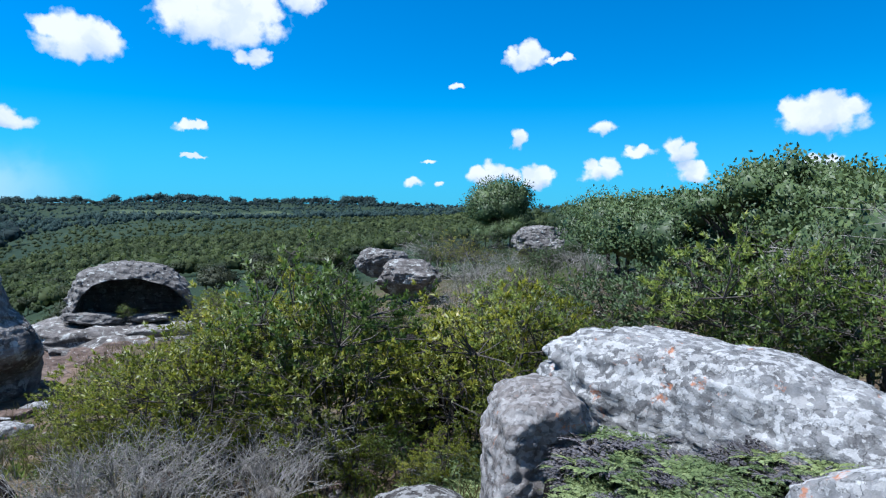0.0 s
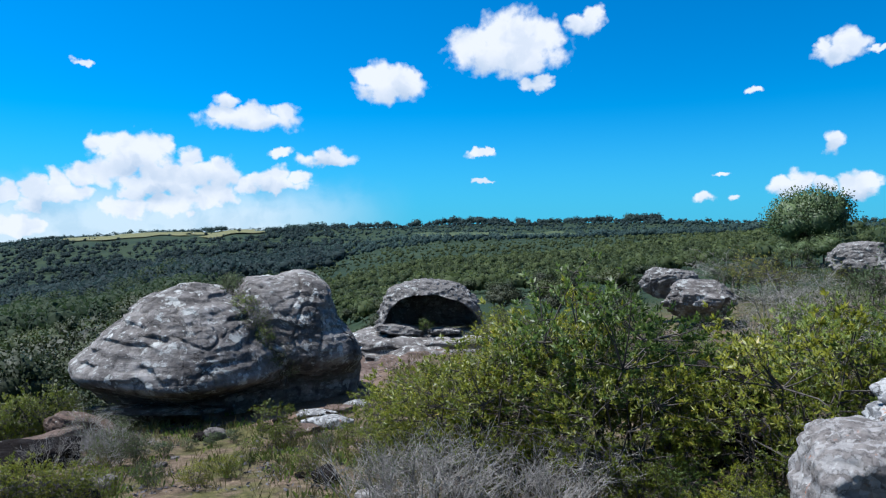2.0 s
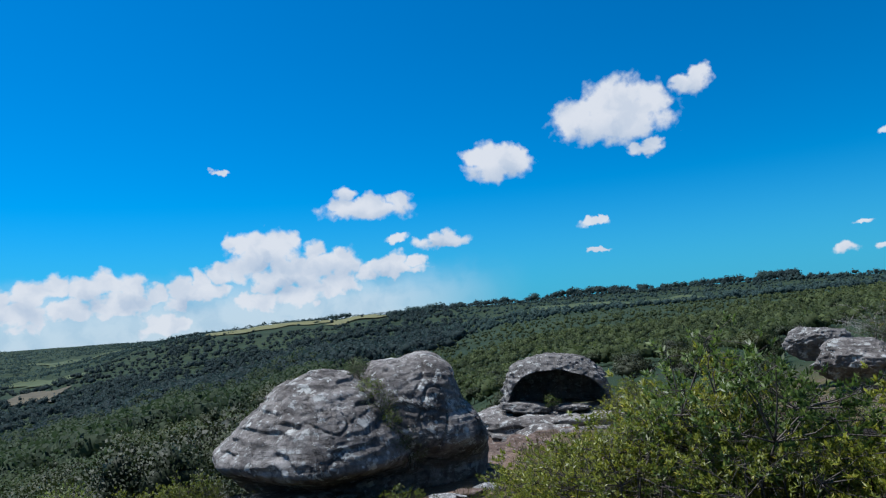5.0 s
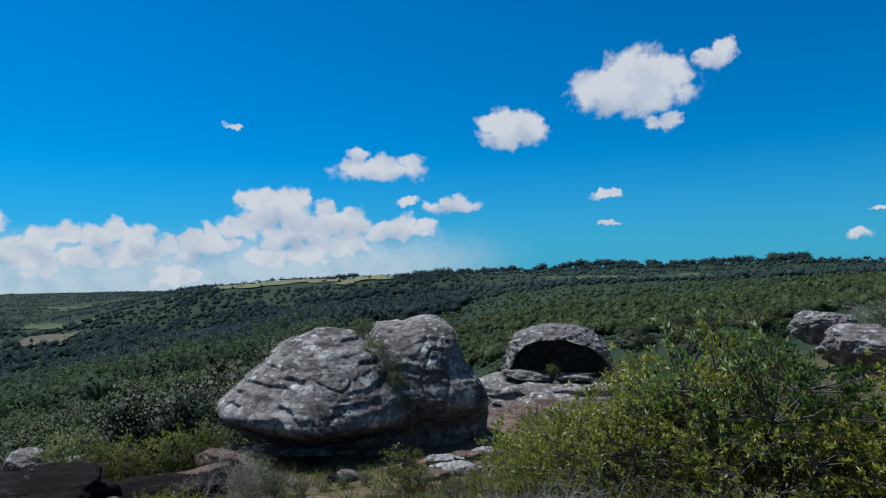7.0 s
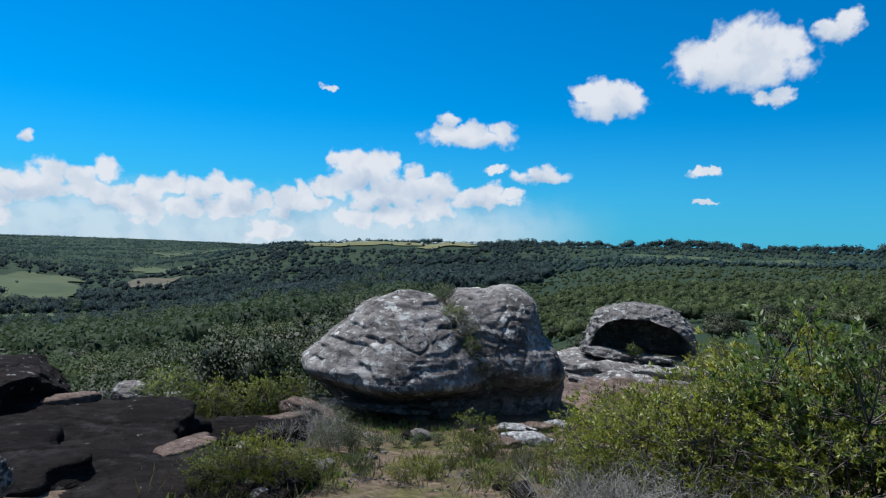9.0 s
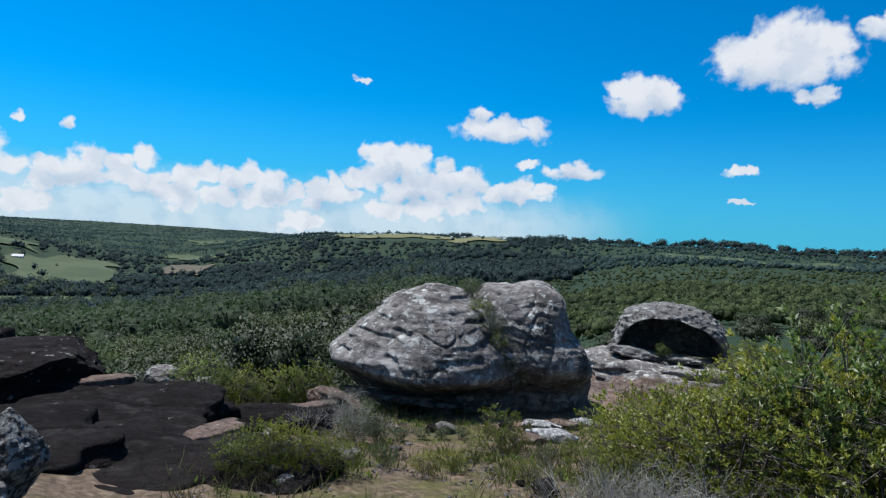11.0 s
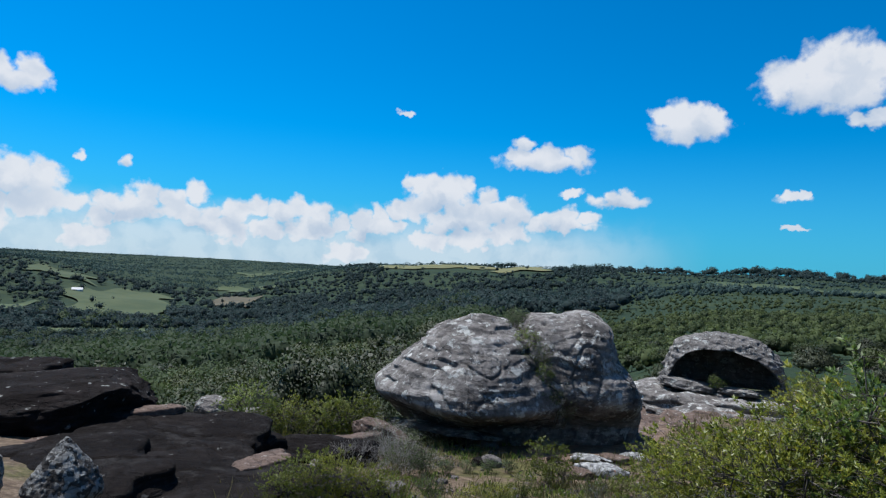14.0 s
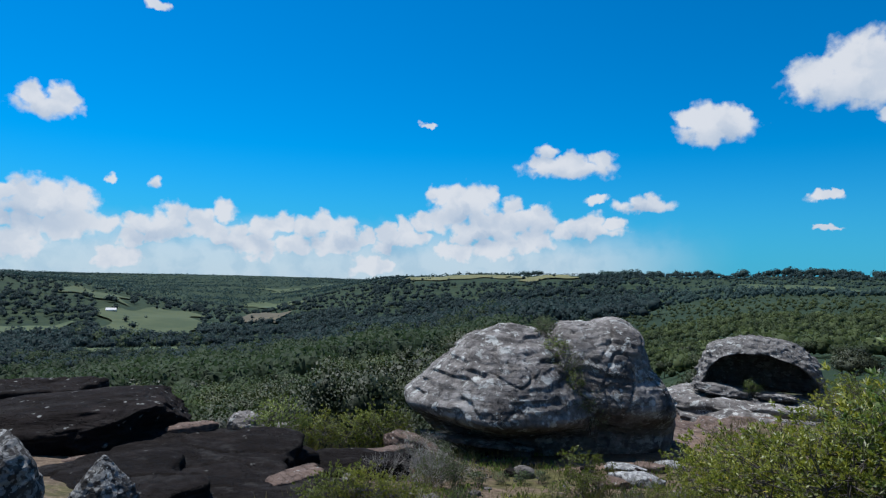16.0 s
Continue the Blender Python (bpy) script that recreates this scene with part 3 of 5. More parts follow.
block_ob.location = (0.0, 0.62, 0.0)
wedge = part("wedge", rock_mesh((0.26, 0.28, 0.18), 12, 4, 2.6, 0.18, 0.05), ROCK, great, "loose wedge of rock in the cleft", True)
wedge.location = (0.85, -0.9, 1.3)
foot = part("foot", rock_mesh((1.2, 0.4, 0.05), 15, 4, 2.4, 0.2, 0.06), ROCK, great, "thin ledge under the overhang", True)
foot.location = (-1.2, -0.85, 0.40)
foot.rotation_euler = (0, radians(5), 0)


# the hollow rock: a shell of stone with a wide open mouth towards the path
def hollow_mesh(w, dp, h):
    bm = bmesh.new()
    bmesh.ops.create_icosphere(bm, subdivisions=7, radius=1.0)
    off = Vector((4.2, 9.1, 0.3))
    for v in bm.verts:
        n = v.co.normalized()
        k = (abs(n.x) ** 2.4 + abs(n.y) ** 2.4 + abs(n.z) ** 2.4) ** (-1 / 2.4)
        p = n * k
        q = Vector((p.x * w, p.y * dp, p.z * h))
        r = 0.10 * noise.fractal(q * 0.9 + off, 0.9, 2.1, 4) + 0.03 * noise.noise(Vector((q.x, q.y, q.z * 5)) * 1.5 + off)
        r += 0.05 * noise.noise(q * 5.0 + off) + 0.03 * noise.noise(q * 11.0 + off)
        x, y, z = p.x * w * (1 + r), p.y * dp * (1 + r), max(p.z, -0.05) * h * (1 + 0.5 * r)
        u = (x - 0.06 * w) / (0.90 * w)
        roof = 0.70 * h * max(0.0, 1 - abs(u) ** 2.6) ** 0.5 * (1 - 0.14 * u) + 0.07 * noise.noise(Vector((x * 2.2, 0, 3)))
        if abs(u) < 1 and y < 0 and z < roof:
            inner = min(1.0, (roof - z) / (0.10 * h)) * min(1.0, (1 - abs(u)) / 0.10)
            y = y * (1 - inner) + inner * ((0.36 + 0.3 * max(0.0, 1 - u * u)) * dp + 0.08 * noise.noise(q * 2))
        v.co = Vector((x, y, z))
    return bm


hr = at(25.6, 21.2)
hollow = new("hollow_rock")
hollow.matrix_world = pose(hr.x, hr.y, -0.12, 0, 0, 25.6)
tagged(hollow, "grey hollow rock with a dark open mouth on a ledge", "rock")
part("shell", hollow_mesh(1.64, 1.5, 1.50), ROCK_WHITE, hollow, "domed shell with pale lichened roof", True)
s1 = part("slab", rock_mesh((0.80, 0.55, 0.17), 21, 5, 2.3, 0.16, 0.06), ROCK_WHITE, hollow, "smooth grey slab in the mouth", True)
s1.location = (-0.92, -1.05, -0.14)
s1.rotation_euler = (0, radians(8), 0)
s2 = part("slab", rock_mesh((0.56, 0.40, 0.11), 22, 5, 2.3, 0.16, 0.09), ROCK_WHITE, hollow, "white layered slab in the mouth", True)
s2.location = (0.46, -1.15, -0.12)


def slab_mesh(rx, ry, th, seed, sub=6, relief=0.035):
    """A weathered bed of rock: a ragged plan, a nearly flat top that breaks in low steps, a rounded edge."""
    bm = bmesh.new()
    bmesh.ops.create_icosphere(bm, subdivisions=sub, radius=1.0)
    off = Vector((seed * 3.3, seed * 1.9, seed * 2.7))
    for v in bm.verts:
        n = v.co.normalized()
        flat_ = math.hypot(n.x, n.y)
        k = (flat_ ** 12 + abs(n.z) ** 12) ** (-1 / 12)
        cx, cy = (n.x / flat_, n.y / flat_) if flat_ > 1e-4 else (1.0, 0.0)
        cor = (abs(cx) ** 3 + abs(cy) ** 3) ** (-1 / 3)
        rag = 1 + 0.34 * noise.noise(Vector((cx * 1.4, cy * 1.4, 0)) + off) + 0.10 * noise.noise(Vector((cx * 4.5, cy * 4.5, n.z * 2)) + off)
        x, y, z = cx * cor * rag * flat_ * k * rx, cy * cor * rag * flat_ * k * ry, n.z * k
        q = Vector((x, y, 0))
        wave = noise.fractal(q * 0.9 + off, 1.0, 2.0, 3)
        stepped = math.floor(wave * 5 + 0.5) / 5
        lift = (relief * (wave * 0.8 + stepped * 1.4) + 0.006 * noise.noise(q * 9 + off)) * max(0.0, z)
        lift -= 0.05 * max(0.0, 1 - abs(noise.noise(q * 0.75 + off * 2)) / 0.03) * max(0.0, z)
        v.co = Vector((x, y, (z + 1) * th + lift))
    bmesh.ops.recalc_face_normals(bm, faces=bm.faces)
    return bm


def slab(name, mat, a, d, top, size, seed, label, group="", turn=0.0, tilt=(0, 0), **kw):
    """A bed of rock whose upper face lies at the height top."""
    p = at(a, d)
    ob = part(name, slab_mesh(*size, seed, **kw), mat, smooth=True)
    ob.matrix_world = pose(p.x, p.y, top - 2 * size[2], tilt[0], tilt[1], a + turn)
    return tagged(ob, label, "rock", group)


ledges = "rock ledges by the hollow rock"
slab("rock_ledge", ROCK, 25.6, 20.3, -0.26, (2.25, 1.5, 0.30), 23, "broad grey rock ledge under the hollow rock", ledges, relief=0.09)
slab("rock_ledge", ROCK, 26.2, 19.3, -0.48, (2.0, 1.3, 0.24), 26, "pale grey rock step below the hollow rock", ledges, turn=12, relief=0.09)
slab("rock_ledge", ROCK_PINK, 28.6, 17.6, -0.62, (1.7, 1.5, 0.20), 24, "low brown sandstone ledge beside the sandy path", ledges, relief=0.08)
slab("rock_ledge", ROCK_PINK, 31.2, 15.6, -0.58, (0.8, 1.2, 0.14), 27, "brown sandstone bed beside the great boulder", ledges, relief=0.06)
slab("rock_ledge", ROCK_PINK, 24.4, 17.6, -0.52, (1.2, 0.9, 0.18), 29, "dark weathered ledge below the hollow rock", ledges, relief=0.08)
rock("boulder", ROCK_TAN, 20.4, 20.8, (0.5, 0.6, 0.3), 25, "small brown boulder beside the hollow rock", sub=4)

# rocks above the bushes
rock("boulder", ROCK_WHITE, 5.2, 23.0, (0.85, 0.8, 0.56), 31, "pale rounded boulder above the scrub", z=0.72, sub=6, rough=0.2, facets=11)
rock("boulder", ROCK, 2.9, 21.5, (1.3, 1.0, 0.62), 32, "grey boulder with a dark undercut above the scrub", z=0.25, sub=6, undercut=0.4, rough=0.18, facets=10)
rock("boulder", ROCK_WHITE, -9.0, 32.0, (1.65, 1.2, 0.85), 33, "pale lichened boulder at the wood's edge", z=0.75, sub=6, rough=0.22, facets=11)
rock("boulder", ROCK_DARK, 2.3, 9.6, (0.75, 0.6, 0.62), 34, "dark boulder half hidden by bushes", sub=5)
rock("boulder", ROCK_DARK, 4.8, 9.2, (0.45, 0.4, 0.3), 35, "dark boulder half hidden by bushes", sub=4)

# the near outcrop beside the camera
rock("lichen_rock", ROCK_PALE, -27.5, 4.7, (1.62, 0.66, 0.55), 49, "long pale rock crusted with white and orange lichen", z=0.99, turn=-14, tilt=(0, 7), sub=6, rough=0.17, power=2.5, strata=0.04, facets=3, sink=0.02)
rock("lichen_rock", ROCK_PALE, -38.5, 3.4, (0.56, 0.5, 0.52), 42, "pale cracked rock with rusty lichen", z=1.05, sub=5, rough=0.15, sink=0.02)
rock("lichen_rock", ROCK_TAN, -8.4, 4.05, (0.38, 0.42, 0.45), 43, "blocky brown rock with an orange lichen patch", z=1.03, sub=6, power=2.9, sink=0.02, turn=14, rough=0.2, strata=0.03)
rock("lichen_rock", ROCK_TAN, -24.5, 3.05, (0.30, 0.26, 0.24), 44, "small brown stone among ferns", z=1.12, sub=4)
rock("lichen_rock", ROCK_PALE, -28.6, 3.0, (0.22, 0.2, 0.22), 45, "small pale stone among ferns", z=1.1, sub=4)
rock("rock_ledge", ROCK_SPOTTED_PALE, 0.6, 4.8, (0.5, 0.45, 0.16), 46, "flat dark rock below the outcrop", z=0.55, sub=5)
rock("rock_ledge", ROCK_TAN, -15.0, 1.6, (1.7, 1.2, 0.55), 47, "broad rock underfoot beside ferns", z=0.35, sub=5, flat=0.2)

# the dark slabs at the edge of the valley
rock("boulder", ROCK_DARK, -0.2, 8.6, (0.5, 0.4, 0.3), 36, "dark boulder half hidden by bushes", sub=5)
slabs = "dark slabs at the valley's edge"
rock("rock_slab", ROCK_SPOTTED, 79.6, 11.8, (1.75, 1.5, 0.62), 51, "high black-crusted slab with a pale lichen patch", slabs, z=0.12, sub=6, power=2.4, flat=0.5, strata=0.015, rough=0.10)
slab("rock_slab", ROCK_SPOTTED, 83.6, 13.2, 0.98, (1.2, 0.7, 0.4), 63, "pale grey bed behind the high slab", slabs)
slab("rock_slab", ROCK_DARK, 71.6, 9.8, 0.47, (1.35, 1.2, 0.26), 52, "wide black-crusted slab with a shadowed step", slabs, turn=-12, tilt=(3, 3))
slab("rock_slab", ROCK_DARK, 67.2, 10.6, 0.30, (0.95, 0.85, 0.28), 64, "black-crusted slab falling towards the valley", slabs, tilt=(0, 8))
slab("rock_slab", ROCK_DARK, 65.4, 7.9, 0.33, (1.7, 1.0, 0.22), 53, "low black-crusted slab by the bushes", slabs, turn=-8)
slab("rock_slab", ROCK_DARK, 74.6, 7.9, 0.42, (1.7, 1.2, 0.24), 65, "low black-crusted slab beside the pointed rock", slabs)
slab("rock_slab", ROCK_DARK, 81.0, 8.4, 0.60, (1.5, 1.2, 0.3), 69, "low black-crusted slab below the high slab", slabs)
slab("rock_slab", ROCK_PINK, 63.6, 8.75, 0.40, (0.46, 0.22, 0.16), 54, "bare pink sandstone strip between slabs", slabs, turn=25)
slab("rock_slab", ROCK_PINK, 71.6, 10.9, 0.55, (0.36, 0.16, 0.12), 67, "bare pink sandstone strip between slabs", slabs)
slab("rock_slab", ROCK_PINK, 77.4, 9.9, 0.42, (0.85, 0.35, 0.10), 55, "pale sandy bed under the high slab", slabs)
slab("rock_slab", ROCK_DARK, 58.4, 10.6, 0.05, (0.8, 0.5, 0.2), 56, "dark slab between low shrubs", slabs)
slab("rock_slab", ROCK_PINK, 55.4, 11.4, 0.0, (0.5, 0.25, 0.12), 68, "bare pink sandstone strip between slabs", slabs, turn=20)
rock("boulder", ROCK, 67.4, 12.4, (0.34, 0.34, 0.26), 57, "grey boulder at the slab's lower end", z=-0.02, sub=5)
rock("boulder", ROCK, 64.4, 13.2, (0.36, 0.36, 0.22), 58, "grey boulder at the slab's lower end", z=-0.35, sub=5)
rock("boulder", ROCK_SPOTTED_PALE, 77.9, 6.2, (0.32, 0.30, 0.44), 59, "pointed dark rock crusted with white lichen", z=0.66, sub=6, power=1.15, rough=0.14, strata=0.012, facets=5)
rock("boulder", ROCK, 80.6, 5.9, (0.30, 0.3, 0.26), 60, "jagged grey rock beside the slabs", z=0.60, sub=6, rough=0.16, strata=0.015, facets=12)
rock("boulder", ROCK_SPOTTED_PALE, 85.4, 6.2, (0.36, 0.5, 0.62), 61, "tall dark rock wall beside the slabs", z=0.60, sub=6, power=3, rough=0.15, strata=0.02, facets=12)
rock("boulder", ROCK_PINK, 53.4, 12.3, (0.7, 0.4, 0.26), 62, "pale pinkish boulder under the great boulder's end", z=-0.5, sub=5, tilt=(0, 26))

# pale stones before the great boulder
for k, (a, d, s) in enumerate(((35.4, 11.7, 0.34), (33.4, 12.0, 0.3), (34.6, 10.9, 0.42), (36.6, 10.6, 0.3), (32.0, 12.4, 0.25), (37.9, 10.9, 0.2))):
    rock("stone", (ROCK_PALE, ROCK_PINK)[k % 2], a, d, (s, s * 0.7, s * 0.26), 70 + k, "flat pale stone on bare sandy ground", "pale stones", sub=4)

rng = random.Random(21)
kinds = [part("stone", rock_mesh((0.13, 0.10, 0.06), 90 + k, 3), (ROCK_TAN, ROCK_PINK, ROCK, ROCK_DARK)[k], smooth=True) for k in range(4)]
for k, ob in enumerate(kinds):
    p = at(12 + 7 * k, 8.0 + k)
    ob.matrix_world = pose(p.x, p.y, land_at(p) - 0.03, 0, 0, 50 * k)
    tagged(ob, "small loose weathered stone on the soil", "stone", "loose stones")
for k in range(70):
    p = at(rng.uniform(-4, 66), rng.uniform(6.0, 13.5))
    copy_thing(kinds[k % 4], pose(p.x, p.y, land_at(p) - 0.03, rng.uniform(-12, 12), rng.uniform(-12, 12), rng.uniform(0, 360)) @ Matrix.Scale(rng.uniform(0.5, 1.7), 4))


def stand(model, m):
    """A copy of a model at the pose m, whatever the model's own size."""
    return copy_thing(model, m @ Matrix.Diagonal([1 / k for k in model.scale] + [1]))


# ---- plants ----
def outward(V, N_):
    """Turns each quad so that its face looks the way of its normal."""
    q = V.reshape(-1, 4, 3)
    face = np.cross(q[:, 1] - q[:, 0], q[:, 3] - q[:, 0])
    back = (face * N_).sum(1) < 0
    q = q.copy()
    q[back] = q[back][:, ::-1]
    return q.reshape(-1, 3)


def leaf_quads(pos, way, length, width, rng_):
    """Pointed leaves: one quad each from pos along way."""
    n = len(pos)
    way = way / np.linalg.norm(way, axis=1, keepdims=True)
    side = np.cross(way, rng_.normal(size=(n, 3)))
    side /= np.linalg.norm(side, axis=1, keepdims=True) + 1e-9
    L, Wd = length[:, None], (length * width)[:, None]
    V = np.stack([pos, pos + way * L * 0.45 + side * Wd * 0.5, pos + way * L, pos + way * L * 0.45 - side * Wd * 0.5], 1)
    return V.reshape(-1, 3), np.arange(4 * n).reshape(-1, 4)


def tubes(P0, P1, R0, R1, sides=5):
    """Tapered limbs between arrays of points."""
    P0, P1 = np.asarray(P0, float), np.asarray(P1, float)
    R0, R1 = np.asarray(R0, float)[:, None], np.asarray(R1, float)[:, None]
    d = P1 - P0
    d /= np.linalg.norm(d, axis=1, keepdims=True) + 1e-9
    ref = np.where(np.abs(d[:, 2:3]) > 0.9, [[1.0, 0, 0]], [[0, 0, 1.0]])
    u = np.cross(d, ref)
    u /= np.linalg.norm(u, axis=1, keepdims=True) + 1e-9
    v = np.cross(d, u)
    rings = []
    for P, R in ((P0, R0), (P1, R1)):
        for k in range(sides):
            c, s = math.cos(2 * math.pi * k / sides), math.sin(2 * math.pi * k / sides)
            rings.append(P + R * (c * u + s * v))
    V = np.stack(rings, 1)
    n = len(P0)
    base = (np.arange(n) * 2 * sides)[:, None, None]
    k = np.arange(sides)
    q = np.stack([k, (k + 1) % sides, (k + 1) % sides + sides, k + sides], 1)[None]
    return V.reshape(-1, 3), (base + q).reshape(-1, 4)


# a rough lump of foliage: a cube split once and rounded, 26 corners and 24 quads
_bm = bmesh.new()
bmesh.ops.create_cube(_bm, size=2.0)
bmesh.ops.subdivide_edges(_bm, edges=_bm.edges[:], cuts=1, use_grid_fill=True)
CORE_DIRS = np.array([v.co.normalized()[:] for v in _bm.verts])
CORE_QUADS = np.array([[v.index for v in f.verts] for f in _bm.faces])
_bm.free()


def plant_meshes(seed, h, r, stems, clumps, tips, leaves, leaf, width=0.34, low_=0.25, lean=0.6, thick=0.015, spread=0.22, twigs=True):
    """Limb and leaf meshes of a shrub or tree: stems fork to clumps, clumps to tips, and each tip bears a whorl of leaves."""
    g = np.random.default_rng(seed)
    P0, P1, R0, R1 = [], [], [], []
    crown_mid, crown_h = h * (0.5 + low_ / 2), h * (1 - low_) / 2
    dirs = g.normal(size=(clumps, 3))
    dirs /= np.linalg.norm(dirs, axis=1, keepdims=True)
    rad = g.uniform(0.45, 1.0, clumps) ** 0.6
    C = np.stack([dirs[:, 0] * r * rad, dirs[:, 1] * r * rad, crown_mid + dirs[:, 2] * crown_h * rad], 1)
    C *= 1 + 0.12 * g.normal(size=(clumps, 1))
    C[:, 2] = np.clip(C[:, 2], h * 0.1, h)
    forks = []
    for s in range(stems):
        a = 2 * math.pi * (s + g.uniform(0, 0.8)) / stems
        out = g.uniform(0.1, 0.35) * r
        p = np.array([0.05 * math.cos(a) * stems ** 0.5, 0.05 * math.sin(a) * stems ** 0.5, -0.1])
        q = np.array([out * math.cos(a), out * math.sin(a), h * g.uniform(0.28, 0.42)])
        m = (p + q) / 2 + g.normal(size=3) * 0.04 * h
        top = np.array([out * 1.7 * math.cos(a + 0.4), out * 1.7 * math.sin(a + 0.4), h * g.uniform(0.55, 0.72)])
        for x, y, b, c in ((p, m, 1.0, 0.85), (m, q, 0.85, 0.7), (q, top, 0.7, 0.35)):
            P0.append(x), P1.append(y), R0.append(thick * b), R1.append(thick * c)
        forks += [m, q, (q + top) / 2, top]
    forks = np.array(forks)
    tip_p, tip_d = [], []
    for c in C:
        w = np.linalg.norm(forks - c, axis=1) + 0.6 * np.maximum(0, forks[:, 2] - c[2])
        f = forks[np.argmin(w)]
        m = f * 0.45 + c * 0.55 + g.normal(size=3) * 0.05 * r
        P0 += [f, m]
        P1 += [m, c]
        R0 += [thick * 0.36, thick * 0.24]
        R1 += [thick * 0.24, thick * 0.14]
        t = c + g.normal(size=(tips, 3)) * spread * r * np.array([1, 1, 0.75])
        for x in t if twigs else ():
            P0.append(c), P1.append(x), R0.append(thick * 0.10), R1.append(thick * 0.05)
        tip_p.append(t)
        o = t - np.array([0, 0, crown_mid - 0.4 * crown_h])
        tip_d.append(o / (np.linalg.norm(o, axis=1, keepdims=True) + 1e-9))
    tip_p, tip_d = np.vstack(tip_p), np.vstack(tip_d)
    n = len(tip_p)
    fit_ = np.array([r / np.percentile(np.abs(tip_p[:, :2]), 97), r / np.percentile(np.abs(tip_p[:, :2]), 97), h / np.percentile(tip_p[:, 2], 99)])
    tip_p, P0, P1 = tip_p * fit_, np.array(P0) * fit_, np.array(P1) * fit_
    pos = np.repeat(tip_p, leaves, 0) - np.repeat(tip_d, leaves, 0) * g.uniform(0, 1.2, (n * leaves, 1)) * leaf
    way = np.repeat(tip_d, leaves, 0) * lean + g.normal(size=(n * leaves, 3)) * 0.75 + np.array([0, 0, 0.5])
    V, F = leaf_quads(pos, way, leaf * g.uniform(0.6, 1.25, n * leaves), width, g)
    quad = V.reshape(-1, 4, 3)
    flat_n = np.cross(quad[:, 1] - quad[:, 0], quad[:, 3] - quad[:, 0])
    flat_n /= np.linalg.norm(flat_n, axis=1, keepdims=True) + 1e-9
    out = np.repeat(tip_d, leaves, 0) + np.array([0, 0, 0.35])
    flat_n *= np.sign((flat_n * out).sum(1, keepdims=True) + 1e-9)
    soft_n = 0.55 * flat_n + 0.6 * out
    V = outward(V, soft_n)
    soft_n = np.repeat(soft_n, 4, 0)
    soft_n /= np.linalg.norm(soft_n, axis=1, keepdims=True) + 1e-9
    me = mesh_np("leaves", V, F)
    me.polygons.foreach_set("use_smooth", np.ones(len(me.polygons), bool))
    me.normals_split_custom_set_from_vertices(soft_n)
    return mesh_np("limbs", *tubes(P0, P1, R0, R1, 3)), me


def crown_meshes(seed, r=0.5, lobes_=18, leaves=150, leaf=0.044, low_=0.12, lump=(0.11, 0.21)):
    """Trunk and crown of a broad tree of height 1: a heap of leafy domes with dark hollows between them."""
    g = np.random.default_rng(seed)
    d = g.normal(size=(lobes_, 3))
    d /= np.linalg.norm(d, axis=1, keepdims=True)
    d[:, 2] = np.where(d[:, 2] < -0.2, -0.6 * d[:, 2], d[:, 2])
    size = g.uniform(*lump, lobes_)
    mid, half = 0.5 + low_ / 2 - 0.06, (1 - low_) / 2
    C = d * np.array([r, r, half]) * g.uniform(0.55, 0.95, (lobes_, 1)) * 0.8 + np.array([0, 0, mid])
    way = g.normal(size=(lobes_, leaves, 3))
    way /= np.linalg.norm(way, axis=2, keepdims=True)
    way[:, :, 2] = np.abs(way[:, :, 2]) * 1.3 - 0.35
    way /= np.linalg.norm(way, axis=2, keepdims=True)
    ruff = 1 + 0.25 * g.normal(size=(lobes_, leaves, 1))
    pos = (C[:, None] + way * size[:, None, None] * np.clip(ruff, 0.6, 1.5)).reshape(-1, 3)
    out = (way + 0.35 * d[:, None]).reshape(-1, 3)
    V, F = leaf_quads(pos, out * 0.5 + g.normal(size=out.shape), leaf * g.uniform(0.6, 1.3, len(pos)), 0.6, g)
    soft_n = out + np.array([0, 0, 0.3]) + g.normal(size=out.shape) * 0.25
    soft_n /= np.linalg.norm(soft_n, axis=1, keepdims=True)
    V = outward(V, soft_n)
    k = len(CORE_DIRS)
    CV = C[:, None] + CORE_DIRS[None] * size[:, None, None] * g.uniform(0.45, 0.75, (lobes_, k, 1))
    CF = (CORE_QUADS[None] + (np.arange(lobes_) * k)[:, None, None]).reshape(-1, 4) + len(V)
    me = mesh_np("leaves", np.vstack([V, CV.reshape(-1, 3)]), np.vstack([F, CF]))
    me.polygons.foreach_set("use_smooth", np.ones(len(me.polygons), bool))
    core_n = (CORE_DIRS[None] + 0.3 * d[:, None]).reshape(-1, 3)
    core_n /= np.linalg.norm(core_n, axis=1, keepdims=True)
    me.normals_split_custom_set_from_vertices(np.vstack([np.repeat(soft_n, 4, 0), core_n]))
    top = np.array([0.02, 0.01, 0.42])
    P0 = [np.array([0, 0, -0.1]), np.array([0.01, 0, 0.2])] + [top * 0.8 for _ in range(lobes_)]
    P1 = [np.array([0.01, 0, 0.2]), top] + [c for c in C]
    R0 = [0.028, 0.022] + [0.010] * lobes_
    R1 = [0.022, 0.014] + [0.004] * lobes_
    return mesh_np("limbs", *tubes(P0, P1, R0, R1, 5)), me


def plant(name, meshes, bark, leaf, label, category, group, limb_name="stem"):
    e = new(name)
    part(limb_name, meshes[0], bark, e)
    part("crown", meshes[1], leaf, e)
    return tagged(e, label, category, group)


